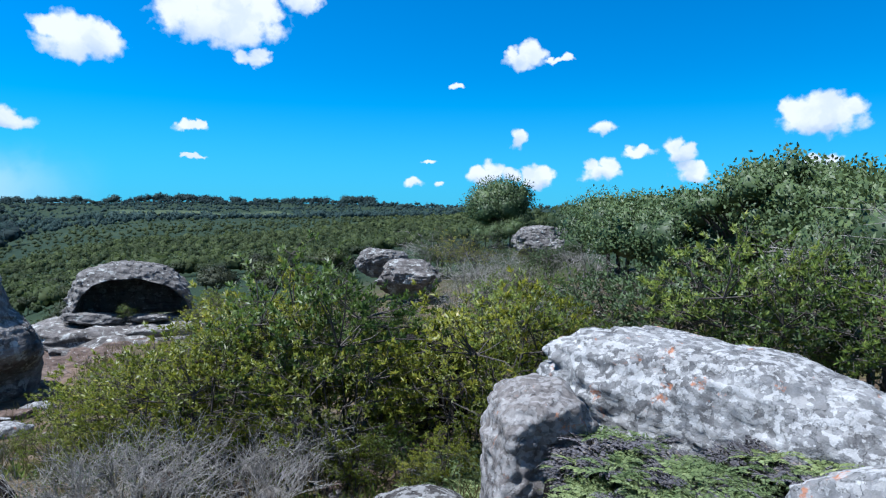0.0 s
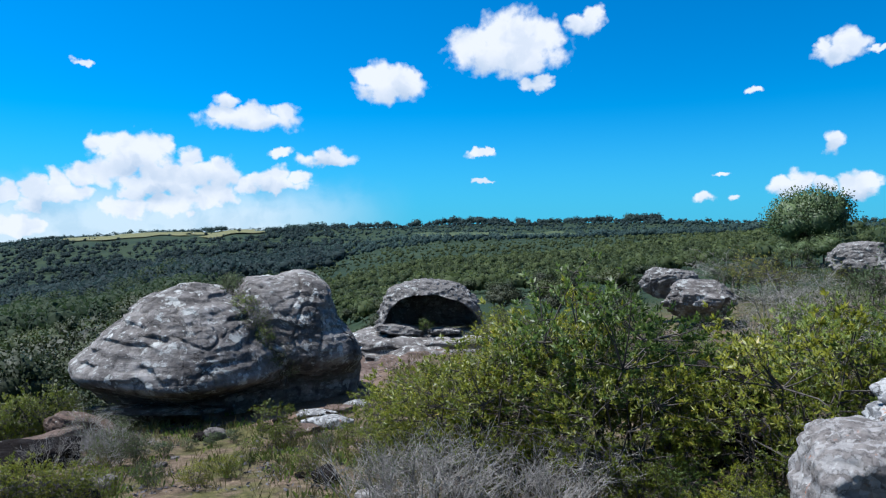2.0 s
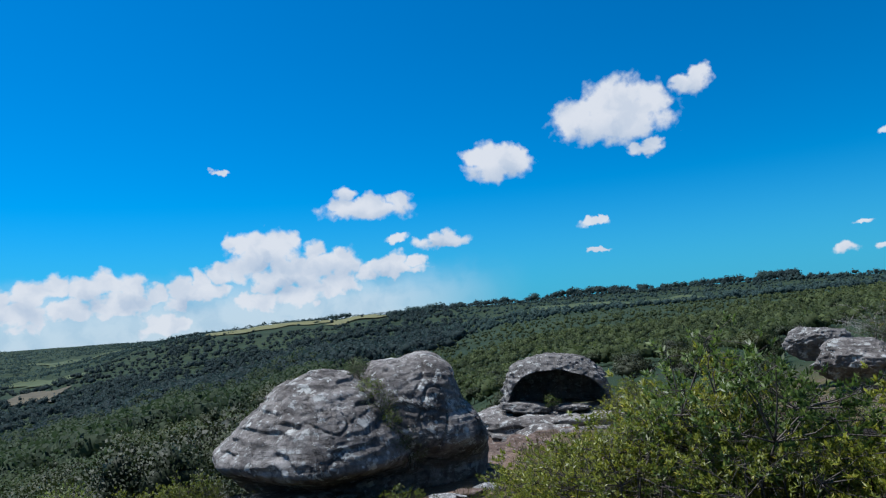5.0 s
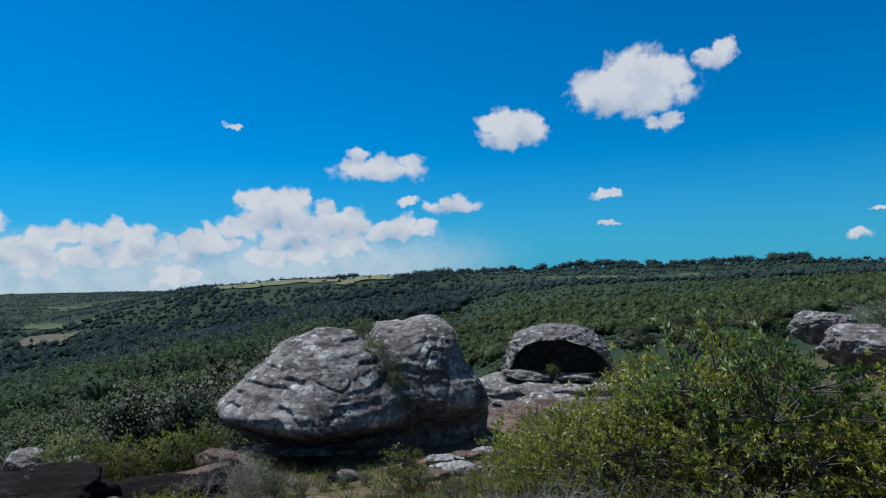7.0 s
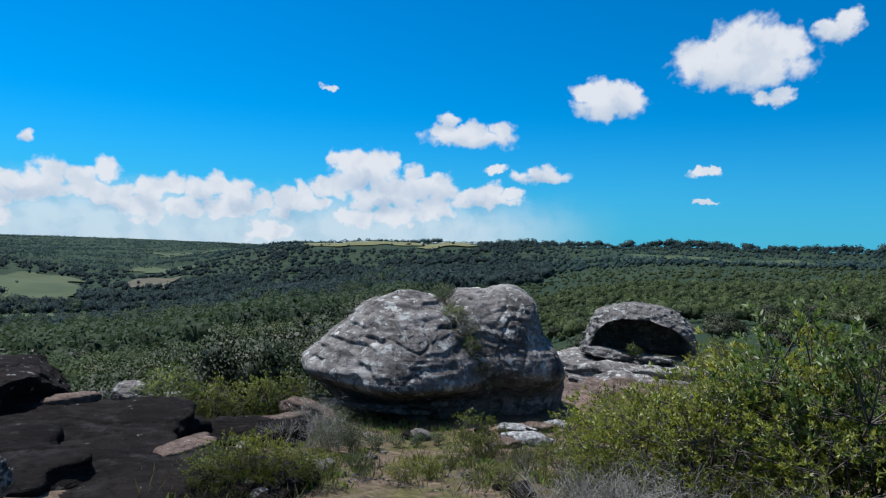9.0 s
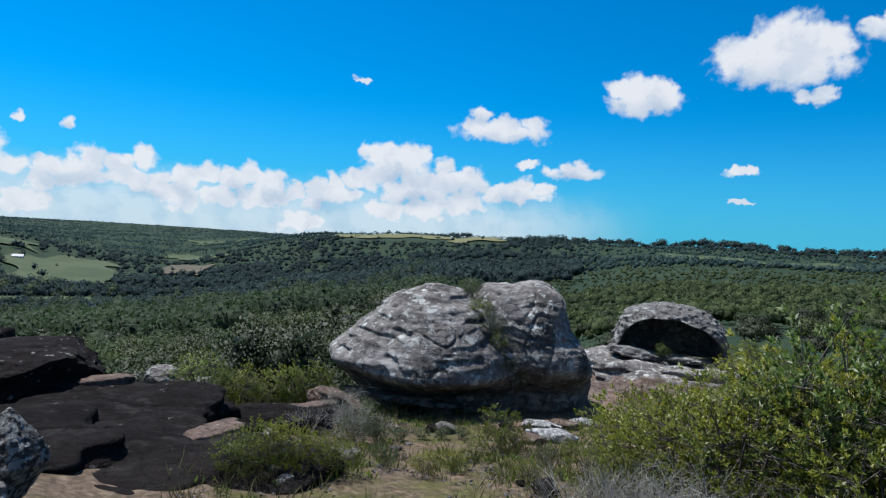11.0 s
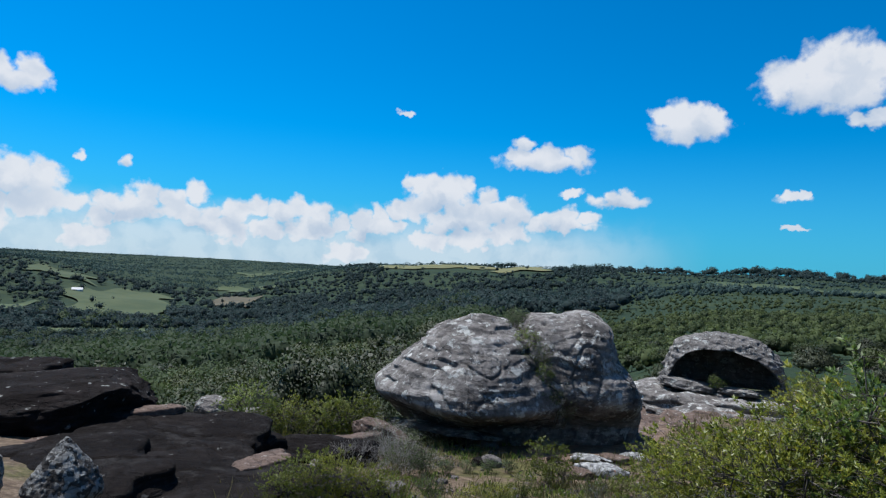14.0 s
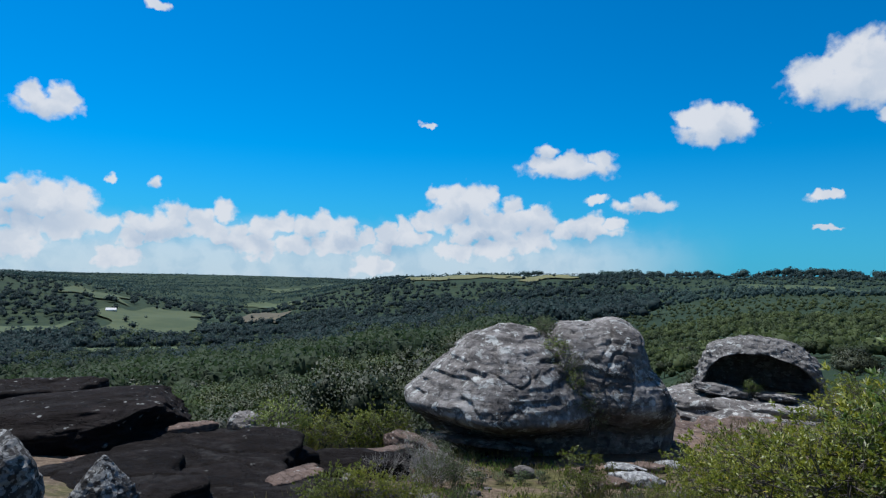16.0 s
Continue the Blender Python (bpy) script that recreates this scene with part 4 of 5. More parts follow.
def set_plant(model, first, a, d, scale, turn, z=None, squash=1.0):
    p = at(a, d)
    m = pose(p.x, p.y, (land_at(p) if z is None else z) - 0.02, 0, 0, turn) @ Matrix.Diagonal((scale, scale, scale * squash, 1))
    if first:
        model.matrix_world = m
        return model
    return stand(model, m)


def plants(models, places):
    """Stands copies of the models at (heading, distance, scale, model, squash)."""
    used = set()
    for k, (a, d, s, which, q) in enumerate(places):
        set_plant(models[which], which not in used, a, d, s, (k * 137) % 360, squash=q)
        used.add(which)


bushes = "leafy bushes round the rocks"
B = [
    plant("bush", plant_meshes(1, 1.0, 0.55, 5, 64, 9, 16, 0.034, 0.30, 0.20, spread=0.12), BARK, LEAF_YELLOW, "bushy shrub with glossy yellow-green leaves", "bush", bushes),
    plant("bush", plant_meshes(2, 1.0, 0.48, 4, 64, 9, 16, 0.031, 0.32, 0.28, spread=0.12), BARK, LEAF_GREEN, "bushy shrub with fresh green leaves", "bush", bushes),
    plant("bush", plant_meshes(3, 1.0, 0.6, 6, 64, 9, 16, 0.034, 0.30, 0.12, spread=0.12), BARK, LEAF_YELLOW, "broad shrub with glossy yellow-green leaves", "bush", bushes),
    plant("bush", plant_meshes(4, 1.0, 0.5, 4, 70, 9, 12, 0.034, 0.36, spread=0.15), BARK, LEAF_DARK, "dense shrub with dark green leaves", "bush", bushes),
    plant("bush", plant_meshes(5, 1.0, 0.62, 6, 34, 10, 8, 0.045, 0.3), BARK, LEAF_OLIVE, "sparse olive shrub with bare twigs", "bush", bushes),
]
plants(B, [
    # heading, distance, height, model, squash
    (10.6, 7.9, 2.45, 1, 1.0), (13.6, 8.4, 2.15, 0, 1.0), (7.6, 8.5, 1.85, 1, 1.0), (9.0, 7.0, 1.5, 2, 1.0), (5.0, 7.9, 1.35, 0, 1.0),
    (20.6, 7.4, 1.55, 0, 0.95), (24.0, 8.0, 1.5, 2, 0.95), (17.2, 7.8, 1.75, 2, 0.95), (15.4, 8.6, 1.85, 1, 1.0), (21.6, 9.0, 1.4, 2, 0.95), (26.6, 8.4, 1.1, 2, 0.95),
    (-4.6, 7.5, 1.95, 0, 1.0), (-2.0, 7.2, 1.4, 2, 0.95), (-7.4, 8.2, 1.9, 1, 1.0), (-9.8, 8.8, 1.6, 0, 1.0), (-6.2, 10.2, 1.6, 2, 1.0),
    (7.5, 6.3, 0.62, 0, 1.0), (-0.5, 6.2, 0.6, 0, 1.0), (4.4, 6.6, 0.6, 1, 1.0), (2.4, 6.2, 0.4, 0, 1.0),
    (29.4, 9.5, 0.85, 2, 1.0), (31.4, 8.4, 0.5, 2, 1.0), (35.0, 9.0, 0.34, 4, 1.0), (38.9, 10.0, 0.66, 0, 1.0), (38.0, 9.6, 0.42, 2, 0.9),
    (42.3, 10.6, 0.28, 3, 0.8), (44.0, 10.5, 0.28, 3, 0.8), (45.8, 10.4, 0.27, 3, 0.8), (47.6, 10.2, 0.3, 3, 0.8), (41.0, 9.0, 0.34, 2, 0.9), (45.3, 8.0, 0.32, 2, 1.0), (43.0, 8.3, 0.3, 0, 1.0),
    (49.4, 9.6, 0.5, 4, 1.0), (51.2, 9.8, 0.55, 4, 1.0), (48.8, 8.2, 0.36, 4, 1.0), (52.6, 7.6, 0.42, 2, 1.0), (55.0, 7.6, 0.54, 2, 1.0), (57.4, 7.5, 0.66, 0, 1.0), (59.6, 7.5, 0.62, 2, 1.0), (61.4, 7.2, 0.45, 2, 1.0),
    (56.0, 13.0, 1.10, 0, 1.0), (57.8, 13.2, 1.0, 2, 1.0), (60.1, 13.0, 0.95, 4, 1.0), (61.6, 12.4, 0.85, 0, 1.0), (64.6, 11.8, 0.95, 1, 1.0), (63.4, 12.6, 0.8, 4, 1.0), (54.6, 13.8, 1.2, 4, 1.0),
    (33.0, 9.6, 0.3, 2, 1.0), (36.4, 8.0, 0.32, 2, 1.0), (28.6, 7.8, 0.6, 2, 1.0),
    (-25.2, 9.4, 2.45, 1, 1.0), (-21.6, 9.9, 2.1, 3, 1.0), (-28.6, 9.2, 2.2, 1, 1.0), (-17.4, 11.0, 1.9, 3, 1.0),
    (-13.6, 11.6, 1.8, 3, 1.0), (-33.0, 9.6, 2.3, 3, 1.0), (-38.5, 8.0, 2.2, 1, 1.0), (-43.0, 9.0, 2.4, 3, 1.0),
    (14.0, 12.5, 1.5, 4, 1.0), (13.5, 14.5, 1.6, 1, 1.0), (17.5, 14.0, 1.4, 2, 1.0), (8.5, 14.0, 1.3, 4, 1.0), (4.0, 13.0, 0.9, 4, 1.0), (1.0, 12.5, 1.0, 1, 1.0),
    (-2.5, 13.5, 1.2, 4, 1.0), (-5.0, 15.0, 1.3, 1, 1.0), (18.6, 18.0, 1.3, 2, 1.0), (20.5, 17.2, 1.0, 2, 1.0), (-8.4, 17.0, 1.5, 4, 1.0), (-10.4, 15.0, 1.5, 1, 1.0),
    (9.5, 19.0, 1.5, 3, 1.0), (0.0, 27.0, 2.0, 4, 1.0), (-3.5, 27.0, 1.9, 4, 1.0), (25.3, 20.0, 0.42, 1, 1.1), (19.0, 21.5, 1.1, 1, 1.0), (-9.0, 25.0, 1.3, 3, 1.0),
])
# grey brushwood and a yellow-flowering bush behind the thicket
brush = [plant("bush", plant_meshes(6, 1.0, 0.6, 7, 40, 9, 3, 0.03, 0.3, 0.2, thick=0.02), TWIG, LEAF_OLIVE, "nearly bare grey brushwood bush", "bush", bushes),
         plant("bush", plant_meshes(7, 1.0, 0.7, 5, 40, 9, 11, 0.034, 0.34, 0.45), BARK, LEAF_FLOWER, "flat-topped bush with yellowish flowering tips", "bush", bushes)]
plants(brush, [(-3.2, 22.0, 1.4, 0, 1.0), (-5.4, 24.0, 1.5, 0, 1.0), (-6.8, 21.0, 1.3, 0, 1.0), (-7.6, 27.0, 1.4, 1, 0.9), (-9.4, 26.0, 1.2, 0, 1.0), (-11.2, 25.0, 1.5, 0, 1.0),
               (-0.6, 21.0, 0.8, 0, 1.0), (-12.6, 23.0, 1.7, 0, 1.0), (-5.0, 17.5, 1.1, 0, 1.0), (-7.0, 14.0, 1.2, 0, 1.0), (2.6, 17.0, 0.7, 0, 1.0), (5.4, 17.5, 0.7, 0, 1.0),
               (-2.4, 19.0, 1.7, 0, 1.0), (-2.4, 25.0, 2.05, 1, 0.9), (-4.0, 20.0, 1.5, 0, 1.0), (1.2, 27.0, 2.1, 0, 1.0), (-0.8, 17.0, 1.0, 0, 1.0), (-11.5, 12.5, 1.5, 0, 1.0), (11.4, 6.6, 0.9, 0, 1.0),
               (26.0, 6.3, 0.9, 0, 1.0), (22.6, 6.4, 0.9, 0, 1.0), (30.5, 6.6, 0.6, 0, 1.0), (53.0, 11.2, 0.7, 0, 1.0), (51.4, 10.6, 0.6, 0, 1.0), (-31.0, 11.5, 2.6, 0, 1.0), (-36.0, 10.5, 2.8, 0, 1.0)])
# shrubs in the great boulder's cleft
plants_in_cleft = [(41.9, 13.8, 0.55, 4, 1.55), (41.2, 13.35, 0.55, 1, 1.25), (40.5, 13.1, 0.55, 4, 1.0), (39.8, 12.95, 0.5, 1, 0.7), (39.0, 12.8, 0.5, 4, 0.4), (38.2, 12.8, 0.5, 4, 0.1), (42.2, 14.3, 0.55, 3, 1.6)]
for k, (a, d, s, which, z) in enumerate(plants_in_cleft):
    set_plant(B[which], False, a, d, s, 70 * k, z=z)

set_plant(B[1], False, 25.9, 19.9, 0.5, 10, z=-0.2)

# taller trees at the wood's edge
woods = "trees at the wood's edge"
T = [
    plant("tree", crown_meshes(11, 0.52, 28, 380, 0.026, -0.1), BARK, LEAF_DARK, "dark green heath tree with a dense crown", "tree", woods, "trunk"),
    plant("tree", crown_meshes(12, 0.46, 46, 190, 0.021, 0.25, (0.05, 0.095)), BARK, LEAF_DARK, "open grey-limbed tree with a thin green crown", "tree", woods, "trunk"),
    plant("tree", crown_meshes(13, 0.50, 26, 380, 0.026, -0.1), BARK, LEAF_DARK, "round green tree with a full crown", "tree", woods, "trunk"),
]
edge_rng = random.Random(8)
wood_places = [(-4.9, 46.0, 5.2, 0, 1.12), (-4.8, 46.8, 5.0, 2, 1.1), (-25.0, 17.5, 4.7, 1, 1.0), (-28.0, 16.5, 4.9, 1, 1.0), (-31.5, 15.5, 4.5, 1, 1.0), (-5.8, 44.0, 2.3, 2, 1.0), (-3.7, 44.6, 2.1, 0, 1.0), (-4.8, 43.8, 2.0, 2, 1.0), (-34.5, 13.5, 3.9, 2, 1.0), (-39.0, 13.0, 4.2, 0, 1.0),
               (-24.0, 18.5, 4.0, 0, 1.0), (-21.4, 19.0, 3.9, 2, 1.0), (-18.2, 20.0, 3.8, 0, 1.0), (-15.6, 21.0, 3.7, 2, 1.0), (-14.2, 27.0, 4.0, 0, 1.0)]
for k in range(18):
    a = edge_rng.uniform(-60, -15)
    wood_places.append((a, edge_rng.uniform(20, 60), edge_rng.uniform(3.5, 4.4), k % 3, 1.0))
plants(T, wood_places)

# the valley's nearest trees, each of its own
FINE = [
    plant("valley_tree", crown_meshes(31, 0.46, 18, 420, 0.026, 0.0), BARK, TREE_DARK, "dark green valley tree with a billowing crown", "tree", "valley trees", "trunk"),
    plant("valley_tree", crown_meshes(32, 0.55, 22, 420, 0.026, 0.0), BARK, TREE_GREEN, "green valley tree with a billowing crown", "tree", "valley trees", "trunk"),
    plant("valley_tree", crown_meshes(33, 0.5, 16, 420, 0.026, 0.0), BARK, TREE_BRIGHT, "bright yellow-green valley tree", "tree", "valley trees", "trunk"),
    plant("valley_tree", crown_meshes(34, 0.5, 20, 420, 0.026, 0.0), BARK, TREE_OLIVE, "greyish olive valley tree", "tree", "valley trees", "trunk"),
]
V_ = [
    plant("valley_tree", crown_meshes(21, 0.46, 18), BARK, TREE_DARK, "dark green valley tree with a billowing crown", "tree", "valley trees", "trunk"),
    plant("valley_tree", crown_meshes(22, 0.55, 22), BARK, TREE_GREEN, "green valley tree with a billowing crown", "tree", "valley trees", "trunk"),
    plant("valley_tree", crown_meshes(23, 0.5, 16), BARK, TREE_BRIGHT, "bright yellow-green valley tree", "tree", "valley trees", "trunk"),
    plant("valley_tree", crown_meshes(24, 0.5, 20), BARK, TREE_OLIVE, "greyish olive valley tree", "tree", "valley trees", "trunk"),
]
vr = random.Random(4)
places = []
for k in range(285):
    a, d = vr.uniform(46, 97), (26.0 ** 1.6 + (175.0 ** 1.6 - 26.0 ** 1.6) * vr.random()) ** (1 / 1.6)
    if a < 58 and d < 30:
        continue
    places.append((a, d, vr.uniform(5.0, 9.4) * (0.55 if d < 36 else 1.0), vr.choice((0, 0, 1, 1, 1, 3, 3, 2)), vr.uniform(0.85, 1.05)))
plants(FINE, [q for q in places if q[1] < 62.0])
plants(V_, [q for q in places if q[1] >= 62.0])
scrub_places = []
for k in range(90):
    a, d = vr.uniform(-3, 52), 24.0 * (90 / 24.0) ** vr.random()
    s = vr.uniform(1.2, 2.2) if a < 38 else vr.uniform(1.6, 3.0)
    scrub_places.append((a, d, s, vr.choice((0, 1, 1, 2, 2)), vr.uniform(0.7, 1.0)))
H_ = [plant("heath_bush", [o.data for o in V_[k].children], BARK, None, label, "bush", "heath bushes")
      for k, label in ((0, "dark green heath bush on the plateau"), (1, "green heath bush on the plateau"), (3, "olive heath bush on the plateau"))]
plants(H_, scrub_places)


# ---- far woods, too many to count ----
FIELDS = [(71.2, 78.8, 670, 1075), (64.4, 80.2, 420, 490), (64.4, 68.0, 860, 1070), (63.0, 67.6, 1240, 1470), (76.4, 81.2, 1110, 1310),
          (80.4, 88.2, 630, 810), (58.8, 66.2, 1930, 2160), (44.8, 54.0, 1180, 1500), (39.4, 44.8, 1120, 1470), (37.3, 43.2, 490, 570), (12.8, 27.2, 610, 910)]


def far_wood(name, mat, seed, count, a0, a1, d0, d1, h0, h1, quads, label, keep=1.0):
    g = np.random.default_rng(seed)
    a = g.uniform(a0, a1, count)
    if a1 - a0 > 10:
        a = a + g.normal(size=count) * 2.5
    d = d0 * (d1 / d0) ** (g.random(count) ** 0.8)
    ok = np.ones(count, bool)
    for f0, f1, e0, e1 in FIELDS:
        ok &= ~((a > f0) & (a < f1) & (d > e0) & (d < e1) & (g.random(count) < 0.985))
    a, d = a[ok], d[ok]
    n = len(a)
    x, y = -np.sin(np.radians(a)) * d, np.cos(np.radians(a)) * d
    patch_ = np.sin(x / 61.0 + 2 * np.sin(y / 83.0)) * np.cos(y / 47.0 + 1.3)
    h = g.uniform(h0, h1, n) * (1 + 0.35 * patch_)
    w = h * g.uniform(0.4, 0.62, n)
    c = np.stack([x, y, land(x, y) + h * 0.5], 1)
    dirs = g.normal(size=(n, quads, 3))
    dirs /= np.linalg.norm(dirs, axis=2, keepdims=True)
    dirs[:, :, 2] = np.abs(dirs[:, :, 2]) * 1.2 - 0.3
    p = c[:, None] + dirs * np.stack([w, w, h * 0.5], 1)[:, None] * g.uniform(0.7, 1.08, (n, quads, 1))
    nrm = dirs + g.normal(size=dirs.shape) * 0.45
    nrm /= np.linalg.norm(nrm, axis=2, keepdims=True)
    u = np.cross(nrm, g.normal(size=nrm.shape))
    u /= np.linalg.norm(u, axis=2, keepdims=True)
    v = np.cross(nrm, u)
    s = (w * 1.35 / math.sqrt(quads + 4))[:, None, None] * g.uniform(0.6, 1.2, (n, quads, 1))
    Q = np.stack([p - u * s, p - v * s * 0.7, p + u * s, p + v * s * 0.7], 2).reshape(-1, 3)
    D, CQ = CORE_DIRS, CORE_QUADS
    k = len(D)
    CV = c[:, None] + D[None] * np.stack([w, w, h * 0.5], 1)[:, None] * g.uniform(0.4, 0.66, (n, k, 1))
    if quads <= 14:
        CV, k = CV[:, :0], 0
        D, CQ = D[:0], CQ[:0]
    CF = (CQ[None] + (np.arange(n) * k)[:, None, None]).reshape(-1, 4) + len(Q)
    leaf_count = len(Q)
    soft_n = dirs * 0.9 + nrm * 0.2 + np.array([0, 0, 0.2])
    Q = outward(Q, soft_n.reshape(-1, 3))
    me = mesh_np(name, np.vstack([Q, CV.reshape(-1, 3)]), np.vstack([np.arange(leaf_count).reshape(-1, 4), CF]))
    tone = me.attributes.new("tone", "FLOAT", "POINT")
    shade_of = np.clip(g.normal(0.45 + 0.2 * patch_, 0.28, n), 0, 0.95)
    tone.data.foreach_set("value", np.concatenate([np.repeat(shade_of, quads * 4), np.repeat(shade_of, k)]).astype(np.float32))
    soft_n = np.repeat((soft_n / np.linalg.norm(soft_n, axis=2, keepdims=True)).reshape(-1, 3), 4, 0)
    me.polygons.foreach_set("use_smooth", np.ones(len(me.polygons), bool))
    round_n = np.tile(D * 0.9 + np.array([0, 0, 0.25]), (n, 1))
    round_n /= np.linalg.norm(round_n, axis=1, keepdims=True)
    me.normals_split_custom_set_from_vertices(np.vstack([soft_n, round_n]))
    ob = part(name, me, mat)
    return tagged(ob, label, "woodland", kind="stuff")


far_wood("valley_wood", WOOD_DARK, 1, 150, 48, 98, 70, 190, 5.0, 7.0, 300, "dark dense woodland filling the valley side")
far_wood("valley_wood", WOOD_GREEN, 2, 80, 48, 98, 70, 190, 5.0, 7.0, 300, "lighter green trees in the valley woodland")
far_wood("valley_wood", WOOD_DARK, 11, 900, 46, 98, 165, 380, 7.0, 11.0, 140, "dark dense woodland further down the valley")
far_wood("far_wood", LEAF_FAR_HAZED, 3, 6400, 36, 98, 300, 1400, 6.0, 10.0, 36, "far woodland over hills with haze blue in the leaf colour")
far_wood("far_wood", LEAF_FAR_HAZED, 4, 16000, 34, 100, 1300, 4300, 6.0, 10.0, 9, "woodland on the far plain with haze blue in the leaf colour")
far_wood("heath_scrub", HEATH, 5, 3800, -8, 48, 60, 420, 1.2, 2.4, 60, "low olive scrub covering the plateau")
far_wood("heath_scrub", WOOD_GREEN, 6, 2200, -8, 50, 60, 800, 1.6, 3.2, 26, "green shrubs dotting the plateau scrub")
far_wood("ridge_wood", LEAF_FAR_HAZED, 7, 3200, -12, 46, 450, 1400, 3.5, 7.0, 24, "woodland strip below the ridge")
far_wood("field_trees", WOOD_DARK, 21, 26, 75.4, 78.8, 640, 800, 7.0, 11.0, 60, "clump of dark trees in the pale pasture")
far_wood("field_trees", WOOD_DARK, 22, 14, 71.0, 80.0, 490, 640, 7.0, 12.0, 60, "scattered dark trees along the pasture edge")
far_wood("field_trees", WOOD_DARK, 23, 22, 64.0, 79.0, 485, 500, 5.0, 8.0, 60, "hedge of dark trees above the narrow pasture")
ridge_rng = random.Random(12)
for k in range(16):
    a = 6.0 + 2.0 * k + ridge_rng.uniform(-0.8, 0.8)
    far_wood("ridge_wood", LEAF_FAR_HAZED, 40 + k, ridge_rng.randint(16, 44), a, a + ridge_rng.uniform(0.8, 2.6), 1380, 1480, 8.0, 17.0, 60, "clump of tall dark trees on the skyline ridge")
far_wood("ridge_wood", LEAF_FAR_HAZED, 70, 22, 42.6, 44.2, 1440, 1500, 9.0, 15.0, 60, "clump of tall dark trees on the skyline ridge")
far_wood("ridge_wood", LEAF_FAR_HAZED, 71, 30, 54.5, 57.5, 1470, 1510, 6.0, 9.0, 60, "clump of tall dark trees on the skyline ridge")
far_wood("ridge_wood", LEAF_FAR_HAZED, 8, 420, 6, 40, 1120, 1480, 6.0, 10.0, 40, "dark windbreak trees on the skyline ridge")
far_wood("ridge_wood", LEAF_FAR_HAZED, 9, 900, -60, 12, 1000, 4000, 8.0, 12.0, 20, "far woodland on the level skyline")
far_wood("ridge_wood", WOOD_DARK, 10, 500, -75, -10, 55, 300, 3.2, 5.0, 60, "dark woodland behind the wood's edge")


# ---- low plants near the camera ----
def fern_mesh(seed, fronds=13, length=0.30):
    g = np.random.default_rng(seed)
    pos, way, ln = [], [], []
    for k in range(fronds):
        a, rise = 2 * math.pi * (k + g.uniform(0, 0.7)) / fronds, g.uniform(0.5, 1.1)
        out = np.array([math.cos(a), math.sin(a), 0])
        L = length * g.uniform(0.7, 1.2)
        for i in range(26):
            t = (i + 1) / 26
            p = out * L * t + np.array([0, 0, L * (rise * t - 0.75 * rise * t * t)])
            side = np.array([-math.sin(a), math.cos(a), 0.15])
            for s in (-1, 1):
                pos.append(p), way.append(s * side + 0.5 * out)
                ln.append(L * 0.2 * (math.sin(math.pi * min(1, 0.15 + 0.85 * (1 - t)) * 0.62)))
    V, F = leaf_quads(np.array(pos), np.array(way), np.array(ln), 0.3, g)
    soft_n = np.array(pos) * np.array([1, 1, 0]) * 1.5 + g.normal(size=(len(pos), 3)) * 0.3 + np.array([0, 0, 1.0])
    me = mesh_np("fern", outward(V, soft_n), F)
    me.polygons.foreach_set("use_smooth", np.ones(len(me.polygons), bool))
    me.normals_split_custom_set_from_vertices(np.repeat(soft_n / np.linalg.norm(soft_n, axis=1, keepdims=True), 4, 0))
    return me


ferns = [tagged(part("fern", fern_mesh(1), LEAF_FERN), "pale green fern beside the rocks", "fern", "ferns by the outcrop"),
         tagged(part("fern", fern_mesh(2, 15, 0.27), LEAF_DRY), "withered grey-brown fern beside the rocks", "fern", "ferns by the outcrop"),
         tagged(part("fern", fern_mesh(3, 10, 0.34), LEAF_FERN), "large pale green fern beside the rocks", "fern", "ferns by the outcrop")]
fr = random.Random(3)
spots = [(fr.uniform(-31, -11), fr.uniform(3.1, 4.0), fr.uniform(1.42, 1.72), fr.choice((0, 1, 1, 2)), fr.uniform(0.38, 0.66)) for k in range(260)]
for k in range(34):
    a, d = fr.uniform(-5.5, 2.5), fr.uniform(5.9, 7.2)
    spots.append((a, d, land_at(at(a, d)) + 0.03, fr.choice((0, 0, 2)), fr.uniform(0.8, 1.4)))
seen_ = set()
for a, d, z, w, s in spots:
    p = at(a, d)
    m = pose(p.x, p.y, z - 0.04, fr.uniform(-14, 14), fr.uniform(-14, 14), fr.uniform(0, 360)) @ Matrix.Scale(s, 4)
    if w in seen_:
        stand(ferns[w], m)
    else:
        ferns[w].matrix_world = m
        seen_.add(w)
rock("mound", ROCK_DARK, -21.5, 3.6, (0.9, 0.5, 0.36), 48, "earthy mound under the ferns", z=0.98, sub=4, turn=-10)


def twig_mesh(seed, h=0.85, n=9):
    """A dead shrub: bare forking twigs."""
    g = np.random.default_rng(seed)
    P0, P1, R0, R1 = [], [], [], []

    def grow(p, d, L, r, depth):
        q = p + d * L
        P0.append(p), P1.append(q), R0.append(r), R1.append(r * 0.7)
        if depth:
            for _ in range(3 if depth > 1 else 2):
                e = d + g.normal(size=3) * 0.42
                e[2] = abs(e[2]) * 0.8 + 0.1
                grow(q, e / np.linalg.norm(e), L * g.uniform(0.6, 0.9), r * 0.66, depth - 1)

    for k in range(n):
        a = 2 * math.pi * k / n
        d = np.array([math.cos(a) * 0.55, math.sin(a) * 0.55, 1.0]) + g.normal(size=3) * 0.15
        grow(np.array([math.cos(a), math.sin(a), -0.3]) * 0.06, d / np.linalg.norm(d), h * 0.33, 0.006, 3)
    return mesh_np("twigs", *tubes(P0, P1, R0, R1, 3))


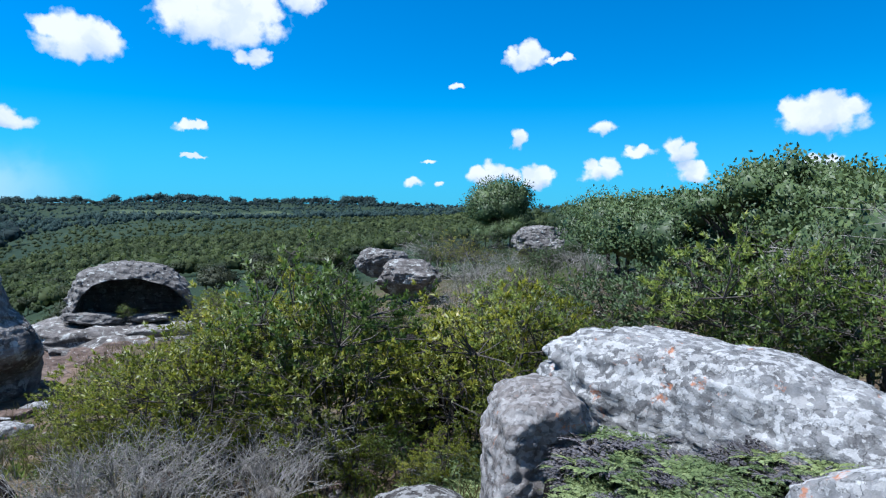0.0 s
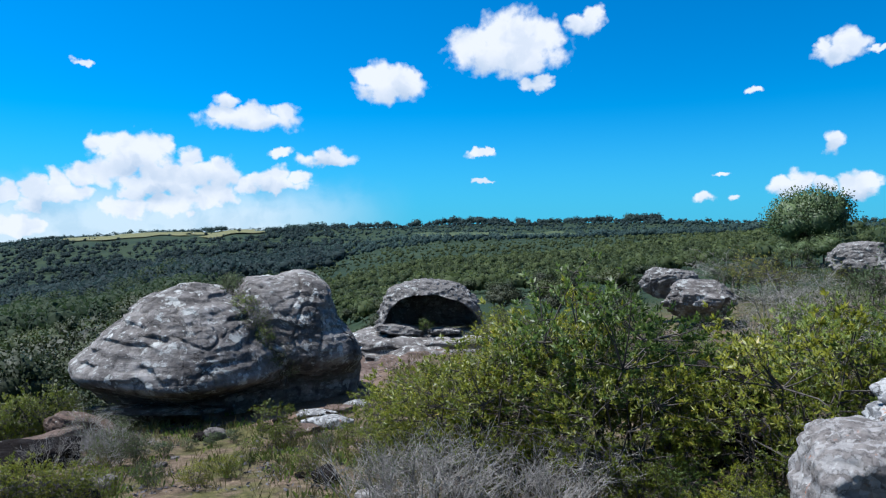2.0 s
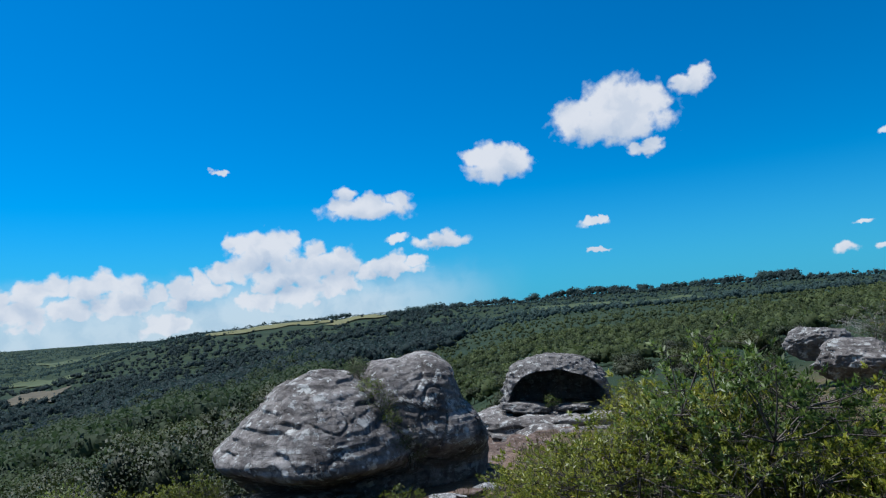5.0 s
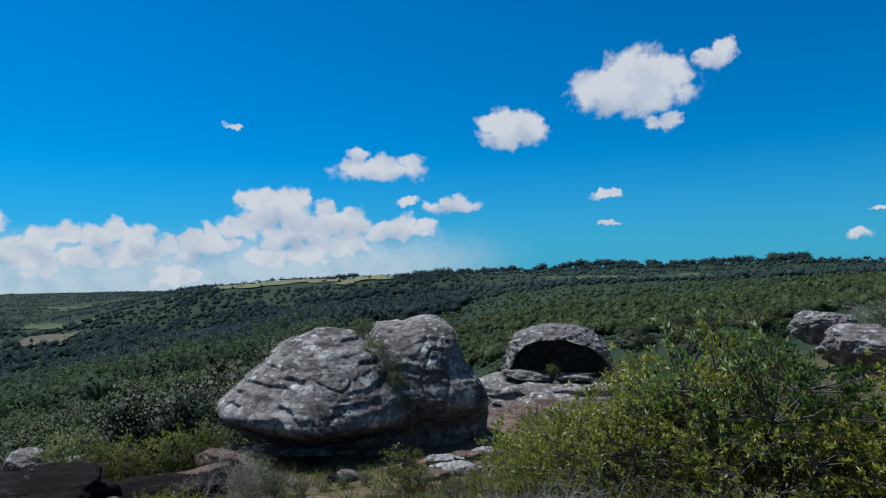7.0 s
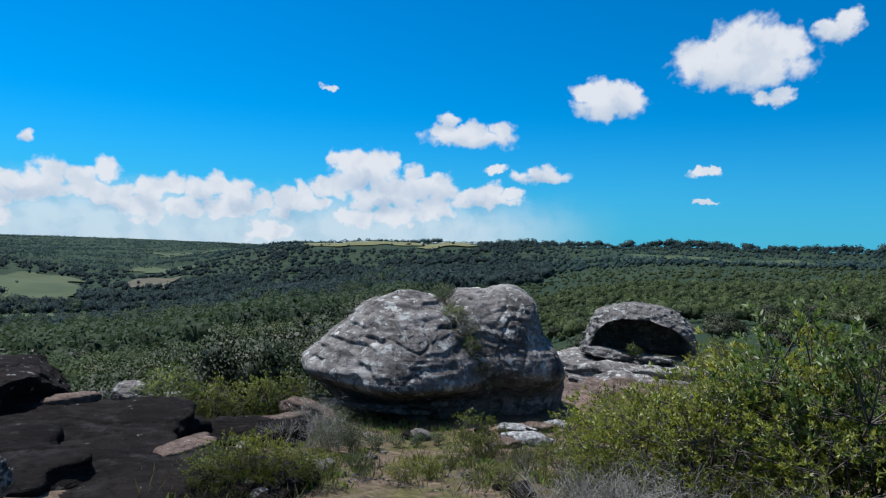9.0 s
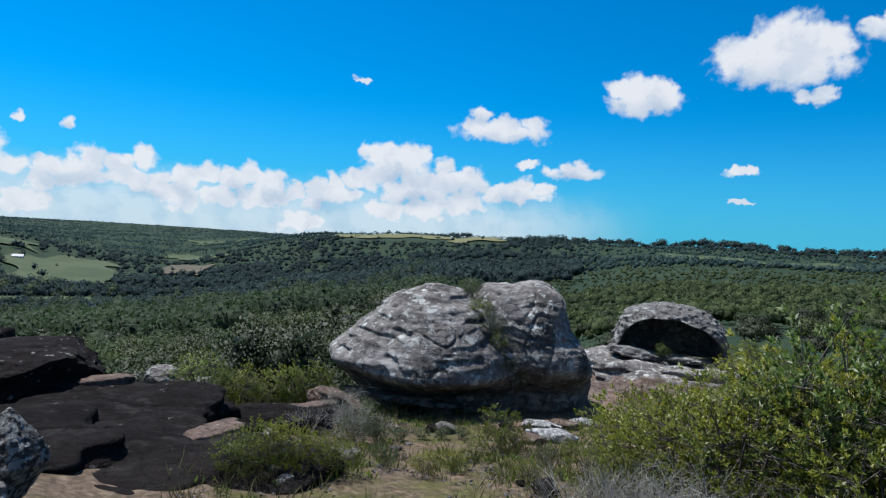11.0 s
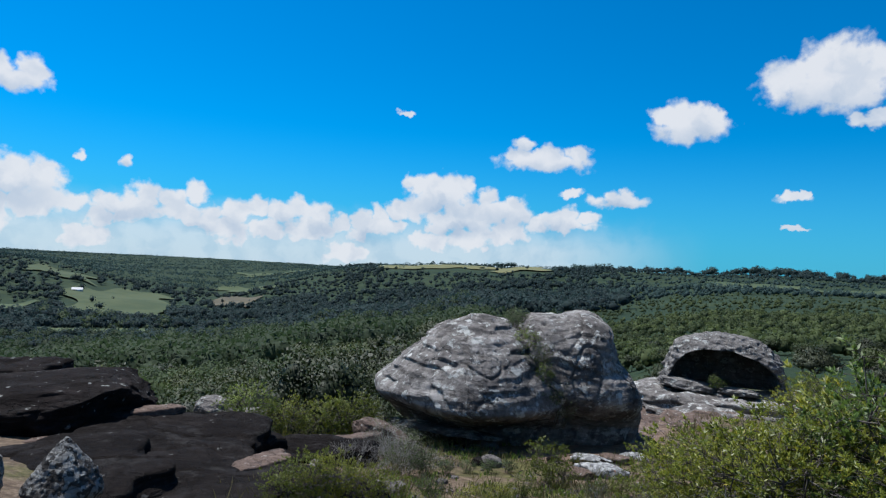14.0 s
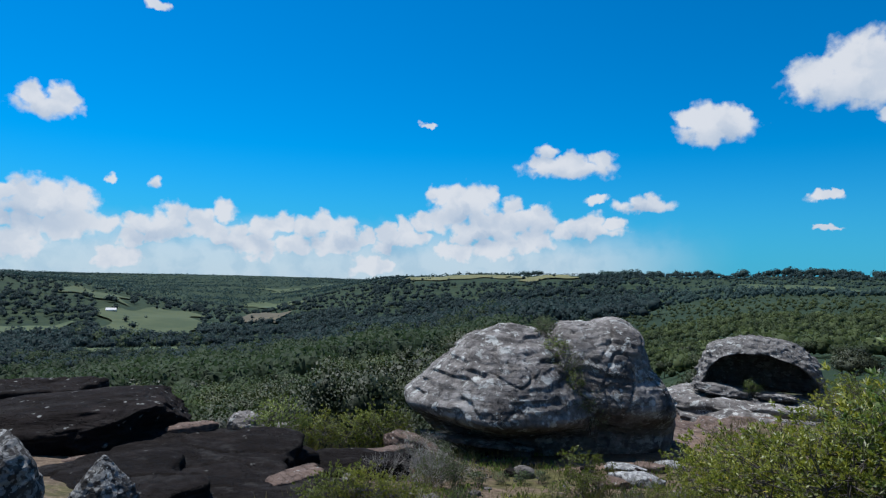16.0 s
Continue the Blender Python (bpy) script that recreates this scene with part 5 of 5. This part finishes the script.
dead = [tagged(part("dead_shrub", twig_mesh(k), TWIG), "leafless shrub of bleached grey twigs", "shrub", "dead shrubs") for k in (1, 2)]
dr = random.Random(6)
first = [True, True]
for k in range(25):
    a, d = (dr.uniform(14, 32), dr.uniform(5.4, 6.9)) if k < 13 else (dr.uniform(49, 56), dr.uniform(9.4, 11.2))
    p = at(a, d)
    m = pose(p.x, p.y, land_at(p) - 0.02, 0, 0, dr.uniform(0, 360)) @ Matrix.Scale(dr.uniform(0.7, 1.25) * (1.0 if k < 13 else 0.55), 4)
    w = k % 2
    if first[w]:
        dead[w].matrix_world, first[w] = m, False
    else:
        stand(dead[w], m)


def ground_cover(name, mat, seed, count, a0, a1, d0, d1, length, width, label, category, flat=0.0, tuft=8):
    g = np.random.default_rng(seed)
    n = count // tuft
    a, d = np.radians(g.uniform(a0, a1, n)), g.uniform(d0 ** 2, d1 ** 2, n) ** 0.5
    x, y = -np.sin(a) * d, np.cos(a) * d
    keep = np.sin(x * 1.7 + 1.0) * np.cos(y * 1.3) + g.normal(size=n) * 0.5 > -0.2
    along, across = (x + 8.6) * -0.35 + (y - 12.6) * 0.94, (x + 8.6) * 0.94 + (y - 12.6) * 0.35
    keep &= (along * 0.24) ** 2 + (across * 0.72) ** 2 > 0.9
    x, y = np.repeat(x[keep], tuft), np.repeat(y[keep], tuft)
    x, y = x + g.normal(size=len(x)) * 0.07, y + g.normal(size=len(x)) * 0.07
    pos = np.stack([x, y, land(x, y) + 0.005 + flat * 0.01], 1)
    way = g.normal(size=(len(x), 3)) * np.array([1, 1, 0.25]) * (0.45 if not flat else 1.0)
    way[:, 2] += 0.0 if flat else 1.0
    V, F = leaf_quads(pos, way, length * g.uniform(0.5, 1.3, len(x)), width, g)
    return tagged(part(name, mesh_np(name, V, F), mat), label, category, kind="stuff")


ground_cover("dry_grass", GRASS, 1, 52000, -14, 66, 5.0, 19.0, 0.2, 0.05, "tufts of dry yellow grass on sandy soil", "grass")
ground_cover("low_herbs", LEAF_GREEN, 2, 30000, -14, 66, 5.0, 17.0, 0.09, 0.3, "low green herbs between the shrubs", "herbs", 0.0, 12)
ground_cover("leaf_litter", LEAF_DRY, 3, 16000, -14, 66, 5.0, 14.0, 0.06, 0.5, "fallen grey leaves on the soil", "leaf litter", 1.0)


# ---- the farmhouse in the valley ----
def box(x0, y0, z0, x1, y1, z1):
    bm = bmesh.new()
    bmesh.ops.create_cube(bm, size=1.0, matrix=Matrix.LocRotScale(((x0 + x1) / 2, (y0 + y1) / 2, (z0 + z1) / 2), None, (x1 - x0, y1 - y0, z1 - z0)))
    return bm


hp = at(77.8, 980.0)
house = new("farmhouse")
house.matrix_world = pose(hp.x, hp.y, land_at(hp) + 0.8, 0, 0, 70)
tagged(house, "small white farmhouse with a pale roof among pastures", "house")
part("wall", box(-6, -4, -1.5, 6, 4, 3.2), WALL_WHITE, house)
roof = bmesh.new()
rv = [roof.verts.new(c) for c in ((-6.6, -4.7, 3.0), (6.6, -4.7, 3.0), (6.6, 4.7, 3.0), (-6.6, 4.7, 3.0), (-6.6, 0, 5.6), (6.6, 0, 5.6))]
for ids in ((0, 1, 5, 4), (2, 3, 4, 5), (0, 4, 3), (1, 2, 5), (3, 2, 1, 0)):
    roof.faces.new([rv[i] for i in ids])
part("roof", roof, ROOF_GREY, house)
part("door", box(-0.5, -4.08, 0, 0.5, -4.0, 2.1), DARK_WOOD, house)
for x in (-4.0, 3.2):
    w = part("window", box(x, -4.06, 1.0, x + 1.3, -4.0, 2.2), DARK_WOOD, house)
    part("pane", box(x + 0.1, -4.09, 1.1, x + 1.2, -4.06, 2.1), WINDOW_GLASS, w)
